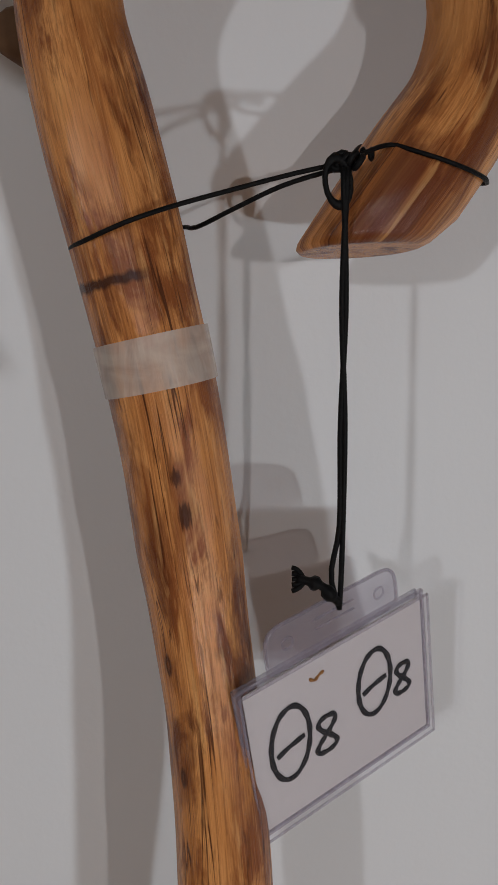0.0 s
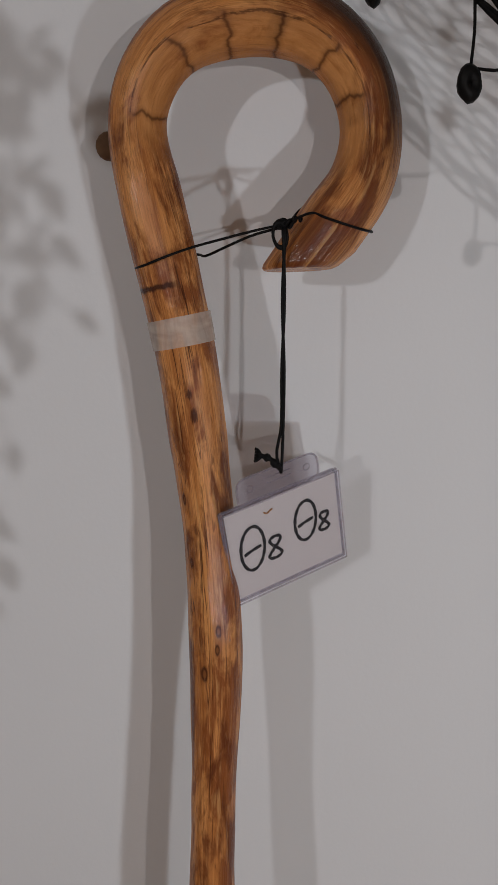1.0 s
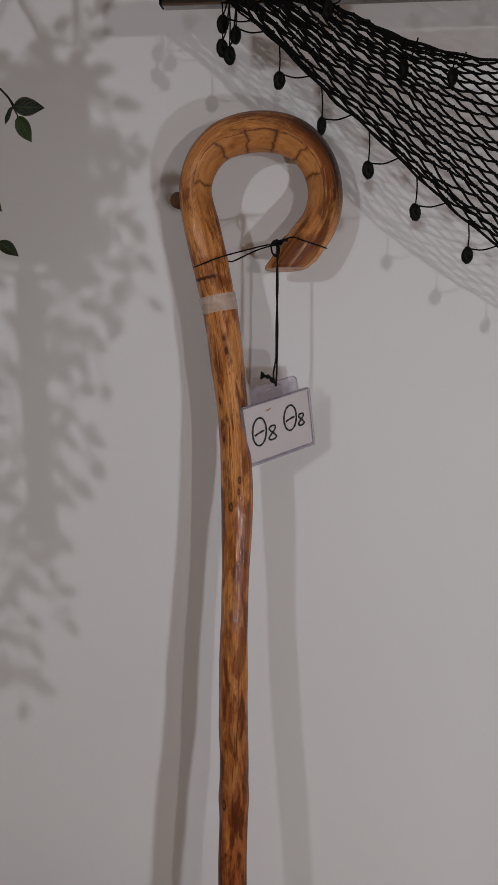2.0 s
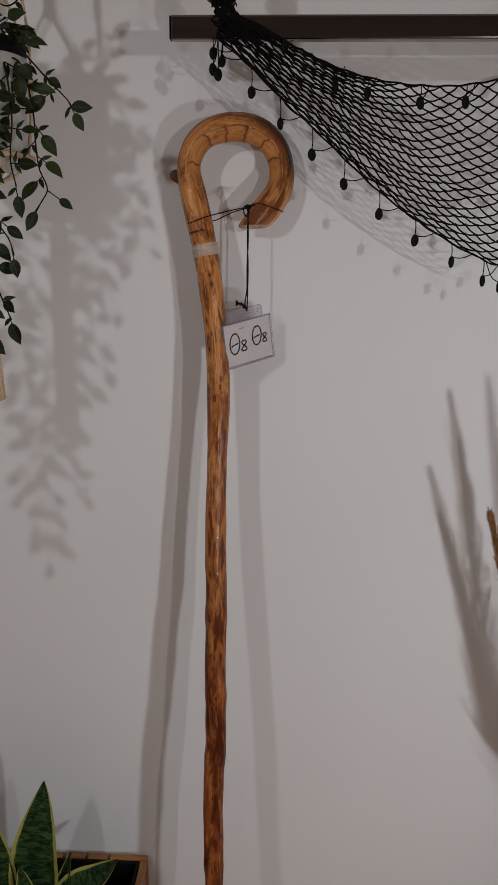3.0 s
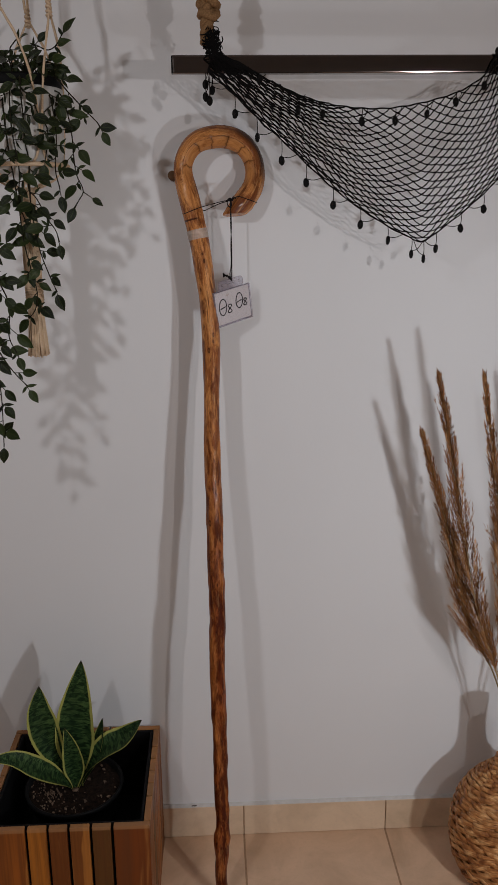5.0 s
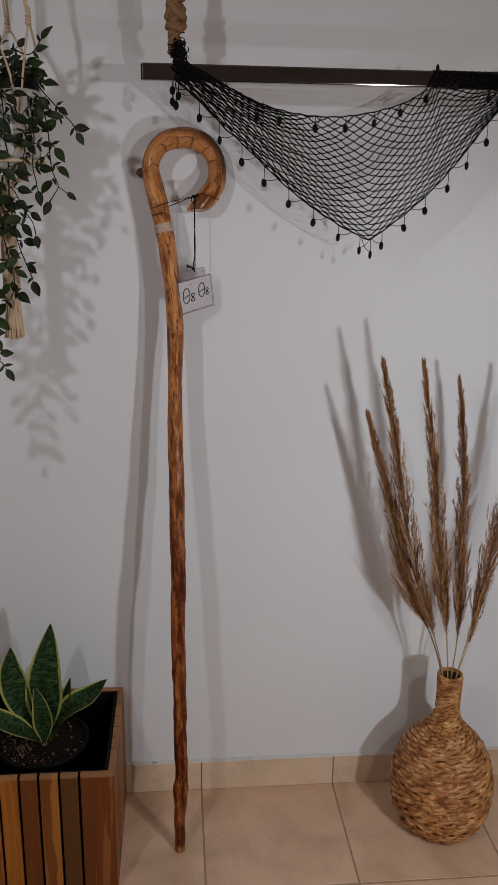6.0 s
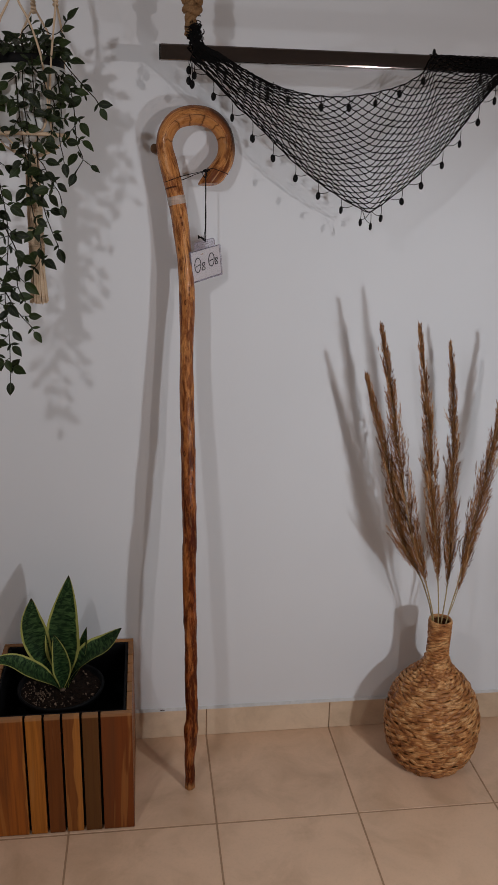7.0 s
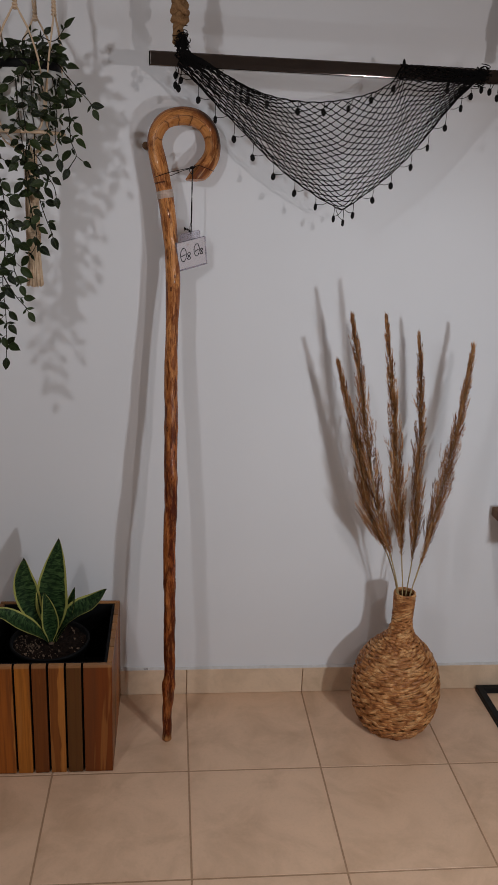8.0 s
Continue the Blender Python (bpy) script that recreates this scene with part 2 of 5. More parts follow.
def plain(name, a, b, rough, scale=60, bump=0.3, dist=0.0006, metal=0.0, per="none", gloss=0.12):
    k = Mat(name, a, rough, metal, gloss=gloss)
    f = k.noise(k.coord(), scale, 4, 0.6)
    tone = k.mix(k.grey(f, 0.35, 0.65), a, b)
    if per == "island":
        tone = k.mix(k.math("MULTIPLY", k.island(), 0.8), tone, tuple(c * 0.2 for c in a))
    if per == "object":
        tone = k.mix(k.math("MULTIPLY", k.random(), 0.5), tone, tuple(c * 0.5 for c in a))
    k.colour(tone).bump(f, bump, dist)
    return k.m


def ivy_leaf():
    k = Mat("glossy_ivy_leaf", (0.03, 0.06, 0.02), 0.34, gloss=0.28)
    uv = k.coord("UV")
    u = k.node("ShaderNodeSeparateXYZ", Vector=uv)
    rib = k.math("ABSOLUTE", k.math("SUBTRACT", u.outputs["X"], 0.5))
    r = k.random()
    body = k.mix(k.math("POWER", r, 2.2), (0.0030, 0.0064, 0.0022), (0.022, 0.038, 0.008))
    # slanting side veins, paler than the blade, and a thin pale margin
    slant = k.math("ADD", u.outputs["Y"], k.math("MULTIPLY", rib, -0.9))
    wave = k.math("ABSOLUTE", k.math("SUBTRACT", k.math("FRACT", k.math("MULTIPLY", slant, 6.0)), 0.5))
    body = k.mix(k.grey(wave, 0.34, 0.49, 0.0, 0.45), body, (0.058, 0.082, 0.028))
    body = k.mix(k.grey(rib, 0.40, 0.50, 0.0, 0.60), body, (0.075, 0.100, 0.030))
    body = k.mix(k.grey(rib, 0.015, 0.050, 0.55, 0.0), body, (0.055, 0.075, 0.026))
    k.colour(body)
    k.bump(k.math("ADD", wave, k.noise(k.scaled(uv, (7, 3, 1)), 3, 3)), 0.45, 0.0010)
    return k.m


def snake_leaf():
    k = Mat("snake_plant_leaf", (0.06, 0.14, 0.05), 0.5, gloss=0.15)
    uv = k.coord("UV")
    u = k.node("ShaderNodeSeparateXYZ", Vector=uv)
    edge = k.math("ABSOLUTE", k.math("SUBTRACT", u.outputs["X"], 0.5))
    wav = k.noise(k.scaled(uv, (3.4, 40, 1)), 1.0, 3, 0.55, 0.9)
    body = k.ramp(wav, (0.38, (0.005, 0.015, 0.006)), (0.49, (0.020, 0.050, 0.016)), (0.62, (0.066, 0.124, 0.040)))
    body = k.mix(k.grey(k.noise(uv, 2.6, 2), 0.35, 0.7, 0.5, 0.0), body, (0.008, 0.021, 0.008))
    rim = k.math("ADD", edge, k.math("MULTIPLY", k.math("SUBTRACT", k.noise(k.scaled(uv, (1, 7, 1)), 1.0, 3), 0.5), 0.09))
    tone = k.mix(k.grey(rim, 0.405, 0.435), body, (0.36, 0.36, 0.100))
    tone = k.mix(k.grey(u.outputs["Y"], 0.955, 0.985, 0.0, 0.9), tone, (0.020, 0.016, 0.008))
    k.colour(tone).bump(wav, 0.2, 0.0008)
    return k.m


def clear_plastic(name, tint, haze, alpha):
    k = Mat(name, tint, haze)
    k.b.inputs["Specular IOR Level"].default_value = 0.6
    tr = k.node("ShaderNodeBsdfTransparent", Color=(0.97, 0.96, 0.98, 1))
    mix = k.node("ShaderNodeMixShader", Fac=alpha)
    f = k.noise(k.coord(), 70, 4, 0.6, 1.0)
    k.bump(f, 0.25, 0.001)
    k.t.links.new(tr.outputs[0], mix.inputs[1])
    k.t.links.new(k.b.outputs[0], mix.inputs[2])
    k.t.links.new(mix.outputs[0], k.t.nodes["Material Output"].inputs["Surface"])
    return k.m


def pampas():
    k = Mat("brown_pampas_plume", (0.41, 0.215, 0.10), 0.7, gloss=0.15)
    shade = k.node("ShaderNodeSeparateXYZ", Vector=k.attr("shade"))
    tone = k.ramp(shade.outputs["X"], (0.0, (0.07, 0.028, 0.012)), (0.45, (0.40, 0.172, 0.058)), (1.0, (0.76, 0.44, 0.20)))
    tone = k.mix(k.math("MULTIPLY", k.island(), 0.45), tone, (0.12, 0.050, 0.022))
    k.colour(tone)
    return k.m


def wrinkled_tape():
    k = Mat("clear_matt_tape", (0.80, 0.74, 0.67), 0.34)
    p = k.coord()
    crease = k.noise(k.scaled(p, (45, 45, 110)), 1.0, 3, 0.5, 0.8)
    fold = k.noise(k.scaled(p, (240, 240, 30)), 1.0, 3, 0.6, 0.8)
    tr = k.node("ShaderNodeBsdfTransparent", Color=(0.97, 0.95, 0.93, 1))
    mix = k.node("ShaderNodeMixShader", Fac=k.grey(k.math("ADD", crease, k.math("MULTIPLY", fold, 0.6)), 0.62, 0.98, 0.36, 0.54))
    k.bump(k.math("ADD", crease, fold), 0.5, 0.0015)
    k.t.links.new(tr.outputs[0], mix.inputs[1])
    k.t.links.new(k.b.outputs[0], mix.inputs[2])
    k.t.links.new(mix.outputs[0], k.t.nodes["Material Output"].inputs["Surface"])
    return k.m


def hyacinth():
    k = Mat("dried_water_hyacinth", (0.42, 0.21, 0.08), 0.46, gloss=0.34)
    g = k.attr("grain")
    line = k.noise(k.scaled(g, (900, 900, 40)), 1.0, 4, 0.6)
    patch = k.noise(k.scaled(k.coord(), (38, 38, 60)), 1.0, 4, 0.6, 0.6)
    tone = k.ramp(patch, (0.33, (0.21, 0.068, 0.020)), (0.50, (0.50, 0.212, 0.070)), (0.65, (0.78, 0.44, 0.190)))
    tone = k.mix(k.grey(line, 0.38, 0.56, 0.7, 0.0), tone, (0.17, 0.064, 0.022))
    k.colour(tone).bump(line, 0.7, 0.0008)
    return k.m


def chrome():
    # Low base colour stands in for the dark room mirrored in the chrome.
    k = Mat("dark_reflection_chrome", (0.17, 0.148, 0.14), 0.12, 1.0)
    f = k.noise(k.scaled(k.coord(), (3, 90, 90)), 1.0, 3)
    k.rough(k.grey(f, 0.3, 0.7, 0.06, 0.14))
    return k.m


WALL = wall_paint("white_wall_paint", (0.782, 0.797, 0.822))
# Unseen sides and ceiling: tones tuned to set how much light bounces back.
BEIGE = wall_paint("beige_bounce_tone", (0.42, 0.370, 0.330))
TAUPE = wall_paint("taupe_bounce_tone", (0.50, 0.450, 0.410))
CEIL = wall_paint("ceiling_bounce_tone", (0.54, 0.51, 0.48))
STAFF = staff_wood()
PEG = plain("brown_wooden_peg", (0.17, 0.095, 0.052), (0.11, 0.060, 0.034), 0.7, 60, 0.2)
SLAT = slat_wood()
TILE = tile_glaze("beige_ceramic_tile", (0.70, 0.470, 0.315))
BASE = tile_glaze("beige_skirting_tile", (0.76, 0.580, 0.415))
GROUT = plain("tan_grout", (0.42, 0.27, 0.17), (0.33, 0.20, 0.12), 0.9, 120)
CAULK = plain("white_filler", (0.66, 0.64, 0.62), (0.58, 0.56, 0.54), 0.7, 90)
CORD = plain("black_waxed_cord", (0.004, 0.004, 0.0045), (0.008, 0.0078, 0.008), 0.5, 900, 0.5)
NET = plain("black_net_twine", (0.0035, 0.0033, 0.0035), (0.007, 0.0065, 0.0068), 0.8, 500, 0.4)
BEAD = plain("black_lead_weight", (0.004, 0.0038, 0.004), (0.008, 0.0075, 0.0075), 0.45, 300, 0.4)
JUTE = plain("tan_jute_rope", (0.34, 0.20, 0.10), (0.22, 0.12, 0.055), 0.9, 420, 0.8, 0.001)
COTTON = plain("cream_cotton_string", (0.72, 0.565, 0.41), (0.60, 0.43, 0.28), 0.9, 500, 0.7, 0.0008)
CHROME = chrome()
CERAMIC = plain("white_glazed_ceramic", (0.74, 0.74, 0.72), (0.55, 0.56, 0.55), 0.3, 11, 0.03, gloss=0.4)
LINER = plain("black_plastic", (0.004, 0.004, 0.0045), (0.007, 0.007, 0.0075), 0.6, 80, 0.2)
SOIL = plain("potting_soil", (0.006, 0.004, 0.003), (0.022, 0.013, 0.009), 0.95, 140, 1.0, 0.004)
CHIP = plain("pale_soil_chips", (0.30, 0.21, 0.15), (0.10, 0.065, 0.045), 0.9, 200, 0.6, per="island")
VINE = plain("dark_vine_stem", (0.009, 0.009, 0.006), (0.022, 0.020, 0.010), 0.6, 200)
LEAF = ivy_leaf()
SNAKE = snake_leaf()
WEAVE = hyacinth()
WEAVE_DARK = plain("dark_wicker_core", (0.07, 0.030, 0.012), (0.10, 0.045, 0.018), 0.85, 150)
PLUME = pampas()
STALK = plain("straw_stalk", (0.46, 0.36, 0.19), (0.36, 0.27, 0.13), 0.6, 160)
PAPER = plain("white_card_paper", (0.70, 0.68, 0.655), (0.66, 0.64, 0.615), 0.7, 300, 0.1)
INK = plain("black_marker_ink", (0.012, 0.012, 0.014), (0.02, 0.02, 0.022), 0.5, 400, 0.1)
RUST = plain("rusty_staple_mark", (0.42, 0.20, 0.05), (0.30, 0.13, 0.03), 0.6, 300)
SLEEVE = clear_plastic("clear_soft_plastic", (0.40, 0.37, 0.44), 0.10, 0.27)
FILM = clear_plastic("clear_plastic_film", (0.7, 0.69, 0.71), 0.10, 0.02)
TAPE = wrinkled_tape()
BLACK_STEEL = plain("black_powder_coat", (0.012, 0.012, 0.012), (0.02, 0.02, 0.02), 0.5, 300, 0.2)
DARK_WOOD = plain("dark_stained_wood", (0.060, 0.030, 0.014), (0.035, 0.018, 0.009), 0.6, 60, 0.2)
TABLE_WOOD = plain("walnut_board", (0.17, 0.085, 0.04), (0.11, 0.05, 0.022), 0.5, 35, 0.2)


# ---------------------------------------------------------------- mesh helpers
def spline(points, n):
    """n points along a smooth curve through the given ones, spaced by chord length."""
    p = [Vector(q) for q in points]
    d = [0.0]
    for a, b in zip(p, p[1:]):
        d.append(d[-1] + (b - a).length)
    out, i = [], 0
    for j in range(n):
        s = d[-1] * j / (n - 1)
        while i < len(p) - 2 and s > d[i + 1]:
            i += 1
        h = d[i + 1] - d[i] or 1e-9
        t = (s - d[i]) / h
        a, b = p[i], p[i + 1]
        ma = (b - p[i - 1]) / (d[i + 1] - d[i - 1]) * h if i else b - a
        mb = (p[i + 2] - a) / (d[i + 2] - d[i]) * h if i + 2 < len(p) else b - a
        t2, t3 = t * t, t * t * t
        out.append(a * (2 * t3 - 3 * t2 + 1) + ma * (t3 - 2 * t2 + t) + b * (3 * t2 - 2 * t3) + mb * (t3 - t2))
    return out


class Soup:
    """Vertices and faces gathered for one mesh."""

    def __init__(self):
        self.v, self.f, self.uv = [], [], []

    def tube(self, pts, radius, sides=6, cap=True):
        pts = [Vector(p) for p in pts]
        n = len(pts)
        rad = radius if callable(radius) else (lambda i: radius)
        base = len(self.v)
        t = (pts[1] - pts[0]).normalized()
        up = Vector((0, 0, 1)) if abs(t.z) < 0.9 else Vector((0, 1, 0))
        side = t.cross(up).normalized()
        for i, p in enumerate(pts):
            t = (pts[min(i + 1, n - 1)] - pts[max(i - 1, 0)]).normalized()
            side = (side - t * side.dot(t)).normalized()
            other = t.cross(side)
            for k in range(sides):
                a = 2 * math.pi * k / sides
                self.v.append(p + (side * math.cos(a) + other * math.sin(a)) * rad(i))
        for i in range(n - 1):
            for k in range(sides):
                a, b = base + i * sides + k, base + i * sides + (k + 1) % sides
                self.f.append((a, b, b + sides, a + sides))
        if cap:
            self.f.append(tuple(base + k for k in reversed(range(sides))))
            self.f.append(tuple(base + (n - 1) * sides + k for k in range(sides)))
        return self

    def turned(self, profile, sides=32, centre=(0, 0), close=True):
        """A turned body from (radius, height) pairs."""
        base = len(self.v)
        for r, z in profile:
            for k in range(sides):
                a = 2 * math.pi * k / sides
                self.v.append(Vector((centre[0] + r * math.cos(a), centre[1] + r * math.sin(a), z)))
        for i in range(len(profile) - 1):
            for k in range(sides):
                a, b = base + i * sides + k, base + i * sides + (k + 1) % sides
                self.f.append((a, b, b + sides, a + sides))
        if close:
            self.f.append(tuple(base + k for k in reversed(range(sides))))
            self.f.append(tuple(base + (len(profile) - 1) * sides + k for k in range(sides)))
        return self

    def ring(self, m, major, minor, stretch=1.0, n=12, k=6):
        base = len(self.v)
        for i in range(n):
            a = 2 * math.pi * i / n
            for j in range(k):
                b = 2 * math.pi * j / k
                r = major + minor * math.cos(b)
                self.v.append(m @ Vector((r * math.cos(a), minor * math.sin(b), r * math.sin(a) * stretch)))
        for i in range(n):
            for j in range(k):
                self.f.append(tuple(base + x * k + y for x, y in
                                    ((i, j), (i, (j + 1) % k), ((i + 1) % n, (j + 1) % k), ((i + 1) % n, j))))
        return self

    def mesh(self, name, material, smooth=True):
        me = bpy.data.meshes.new(name)
        me.from_pydata([tuple(v) for v in self.v], [], self.f)
        me.materials.append(material)
        if smooth:
            me.polygons.foreach_set("use_smooth", [True] * len(me.polygons))
        me.update()
        return me


def box_mesh(name, lo, hi, material, bevel=0.0, segments=2):
    bm = bmesh.new()
    bmesh.ops.create_cube(bm, size=1.0)
    for v in bm.verts:
        v.co = Vector([l + (c + 0.5) * (h - l) for c, l, h in zip(v.co, lo, hi)])
    if bevel:
        bmesh.ops.bevel(bm, geom=list(bm.edges), offset=bevel, segments=segments, affect="EDGES", profile=0.6)
    me = bpy.data.meshes.new(name)
    bm.to_mesh(me)
    bm.free()
    me.materials.append(material)
    return me


def part(name, mesh, parent, label=""):
    ob = new(name, mesh)
    ob.parent = parent
    return tagged(ob, label)


def thing(name, place, label, category, group=""):
    ob = new(name)
    ob.empty_display_size = 0.05
    ob.location = place
    return tagged(ob, label, category, group)


def child(name, mesh, parent, label=""):
    """A part whose mesh is written in world places, under a thing that stands elsewhere."""
    ob = part(name, mesh, parent, label)
    root = parent
    shift = Vector((0, 0, 0))
    while root:
        shift += root.location
        root = root.parent
    ob.location = -shift
    return ob


# ---------------------------------------------------------------- the room
X0, X1, Y0, TOP = -2.331, 2.331, -3.996, 2.62


def slab(name, lo, hi, material):
    return tagged(new(name, box_mesh(name, lo, hi, material)), kind="structure")


tagged(slab("wall_north", (X0 - 0.12, 0.0, -0.12), (X1 + 0.12, 0.12, TOP + 0.1), WALL), "white painted plaster wall with soft shadows", "wall")
# Added out-of-view walls and ceiling that close the room and shape its fill.
tagged(slab("wall_south", (X0 - 0.12, Y0 - 0.12, -0.12), (X1 + 0.12, Y0, TOP + 0.1), BEIGE), "unseen plain beige wall, toned to set the bounced light", "wall")
tagged(slab("wall_west", (X0 - 0.12, Y0, -0.12), (X0, 0.0, TOP + 0.1), TAUPE), "unseen plain pale taupe wall, toned to set the bounced light", "wall")
tagged(slab("wall_east", (X1, Y0, -0.12), (X1 + 0.12, 0.0, TOP + 0.1), TAUPE), "unseen plain pale taupe wall, toned to set the bounced light", "wall")
tagged(slab("ceiling", (X0, Y0, TOP), (X1, 0.0, TOP + 0.1), CEIL), "unseen plain ceiling, toned to set the bounced light", "ceiling")
floor = slab("floor", (X0, Y0, -0.12), (X1, 0.0, -0.0007), GROUT)
tagged(floor, "beige ceramic tiled floor with tan joints", "floor")
baseboard = slab("baseboard", (X0, -0.0045, 0.0), (X1, 0.0, 0.0775), GROUT)
tagged(baseboard, "beige ceramic tile skirting along the wall", "baseboard")
bead = Soup()
for i in range(160):
    x = X0 + i * (X1 - X0) / 159
    w = 0.0022 + 0.0009 * noise.noise(Vector((x * 9, 3.1, 0.4)))
    bead.v += [Vector((x, -0.0085, 0.0795)), Vector((x, -0.004 - w, 0.0798 + w)), Vector((x, 0.0, 0.0802 + 1.6 * w))]
for i in range(159):
    for k in range(2):
        a = i * 3 + k
        bead.f.append((a, a + 3, a + 4, a + 1))
tagged(new("trim", bead.mesh("trim", CAULK)), "thin white filler line above the skirting", "trim", kind="structure")
chips = thing("plaster_chip", (-0.115, -0.0045, 0.082), "small dark chip of plaster on the skirting edge", "chip")
part("chip", box_mesh("chip", (-0.006, -0.0025, -0.0006), (0.006, 0.0, 0.0007), DARK_WOOD, 0.0003), chips)


# ---------------------------------------------------------------- the crook
def lean(z):
    """How far the shaft stands off the wall at a height: upright below, then leaning in."""
    table = ((-1, -0.206), (0, -0.206), (0.15, -0.206), (0.3, -0.203), (0.45, -0.193), (0.6, -0.172), (0.75, -0.147), (0.9, -0.122), (1.05, -0.1020), (1.25, -0.0805), (2.0, -0.0105))
    for (a, u), (b, v) in zip(table, table[1:]):
        if z <= b:
            return u + (v - u) * (z - a) / (b - a)


SHAFT = [(-0.054, 0.0, 0.0116), (-0.0545, 0.10, 0.0128), (-0.054, 0.147, 0.0148), (-0.0515, 0.19, 0.0134), (-0.051, 0.252, 0.0137),
         (-0.052, 0.406, 0.0142), (-0.053, 0.554, 0.0152), (-0.052, 0.70, 0.0157), (-0.053, 0.83, 0.0158),
         (-0.0544, 0.977, 0.0154), (-0.0534, 1.07, 0.0148), (-0.0519, 1.165, 0.0173), (-0.0555, 1.236, 0.0160),
         (-0.060, 1.281, 0.0166), (-0.063, 1.305, 0.0178), (-0.0695, 1.351, 0.0180), (-0.079, 1.397, 0.0187), (-0.090, 1.443, 0.0187)]
BEND = [(-0.0968, 1.4830, 0.0166), (-0.0870, 1.5110, 0.0175), (-0.0660, 1.5305, 0.0192), (-0.0290, 1.5380, 0.0201), (0.0040, 1.5310, 0.0195),
        (0.0262, 1.5100, 0.0184), (0.0355, 1.4800, 0.0179), (0.0315, 1.4515, 0.0190), (0.0150, 1.4260, 0.0203), (-0.0030, 1.4020, 0.0198), (-0.017, 1.380, 0.019)]
CUT = 1.4000


def turned_in(x, z):
    """How far the bend swings back towards the wall."""
    return lean(z) + 0.20 * max(0.0, x + 0.085)


def sweep(path, sides, cut=None, rough=1.0, wide=0.0):
    """A round wooden body along a path of (x, y, z, radius), with the wood's own coordinates stored on it."""
    face = Vector((0, -1, 0.0947)).normalized()
    verts, faces, grain = [], [], []
    run = 0.0
    rings = 0
    for i, q in enumerate(path):
        p, r = q.xyz, q.w
        a, b = path[max(i - 1, 0)].xyz, path[min(i + 1, len(path) - 1)].xyz
        t = (b - a).normalized()
        e1 = t.cross(face).normalized()
        e2 = e1.cross(t).normalized() * (1 if e1.cross(t).y > 0 else -1)
        if i:
            run += (p - path[i - 1].xyz).length
        ring = []
        for k in range(sides):
            ang = 2 * math.pi * k / sides
            d = e1 * math.cos(ang) + e2 * math.sin(ang)
            bump = noise.noise(Vector((math.cos(ang) * 1.3, math.sin(ang) * 1.3, run * 26))) * 0.00065
            bump += noise.noise(Vector((math.cos(ang) * 2.2 + 5, math.sin(ang) * 2.2, run * 9))) * 0.0007 * (1.6 if run < 0.9 else 0.8)
            bump += noise.noise(Vector((math.cos(ang) * 1.1, math.sin(ang) * 1.1 + 9, run * 21))) * 0.0016 * max(0.0, min(1.0, (1.0 - run) / 0.4))
            rr = r + bump * rough + wide
            ring.append((p + d * rr, Vector((rr * math.cos(ang), rr * math.sin(ang), run / 1.0045))))
        tilt, foot = Vector((0.05, -0.16, -1)).normalized(), Vector((-0.008, -0.050, cut or 0.0))
        if cut and run > 1.55 and max((v - foot).dot(tilt) for v, g in ring) > -0.0052:
            ring = [(v + t * ((foot - v).dot(tilt) / t.dot(tilt)), g) for v, g in ring]
            mid = sum((v for v, g in ring), Vector()) / sides
            for shrink, back in ((1.0, 0.0045), (0.955, 0.0018), (0.86, 0.0)):
                for v, g in ring:
                    d = v - mid
                    reach = d.length
                    if reach > 1.12 * r:
                        d *= (1.12 * r + 0.32 * (reach - 1.12 * r)) / reach
                    verts.append(mid + d * shrink - t * back)
                    grain.append(g)
                rings += 1
            break
        verts += [v for v, g in ring]
        grain += [g for v, g in ring]
        rings += 1
    for i in range(rings - 1):
        for k in range(sides):
            a, b = i * sides + k, i * sides + (k + 1) % sides
            faces.append((a, b, b + sides, a + sides))
    faces.append(tuple(reversed(range(sides))))
    faces.append(tuple((rings - 1) * sides + k for k in range(sides)))
    return verts, faces, grain


def wood_mesh(name, verts, faces, grain, material):
    me = bpy.data.meshes.new(name)
    me.from_pydata([tuple(v) for v in verts], [], faces)
    me.materials.append(material)
    store = me.attributes.new("grain", "FLOAT_VECTOR", "POINT")
    store.data.foreach_set("vector", [c for g in grain for c in g])
    me.polygons.foreach_set("use_smooth", [len(p.vertices) == 4 for p in me.polygons])
    return me


crook = thing("shepherd_crook", (-0.054, -0.206, 0.0), "tall varnished wooden shepherd's crook leaning against the wall", "walking stick")
LINE = spline([Vector((x, lean(z), z, r)) for x, z, r in SHAFT] + [Vector((x, turned_in(x, z), z, r)) for x, z, r in BEND], 420)
KNOBS = ((0.83, 0.0011), (0.71, 0.0010), (0.615, 0.0008), (0.44, 0.0011), (0.345, 0.0010), (0.235, 0.0010), (0.165, 0.0026))
for q in LINE:
    if q.z < 1.2 and q.x < -0.03:
        q.w += sum(h * math.exp(-((q.z - z0) / 0.013) ** 2) for z0, h in KNOBS)
        fade = max(0.0, min(1.0, (1.05 - q.z) / 0.3))
        q.x += fade * (0.0022 * noise.noise(Vector((q.z * 13, 0.5, 2.5))) + 0.0010 * noise.noise(Vector((q.z * 37, 4.5, 1.5))))
child("shaft", wood_mesh("shaft", *sweep(LINE, 36, CUT), STAFF), crook)
band = [q for q in LINE[:330] if 1.3550 < q.z < 1.3760 and q.x < -0.05]
taped = Soup()
tv, tf, _ = sweep(band, 36, None, 0.0, 0.0009)
taped.v, taped.f = tv, tf[:-2]
child("tape_band", taped.mesh("tape_band", TAPE), crook, "clear matt tape wrapped round the shaft")
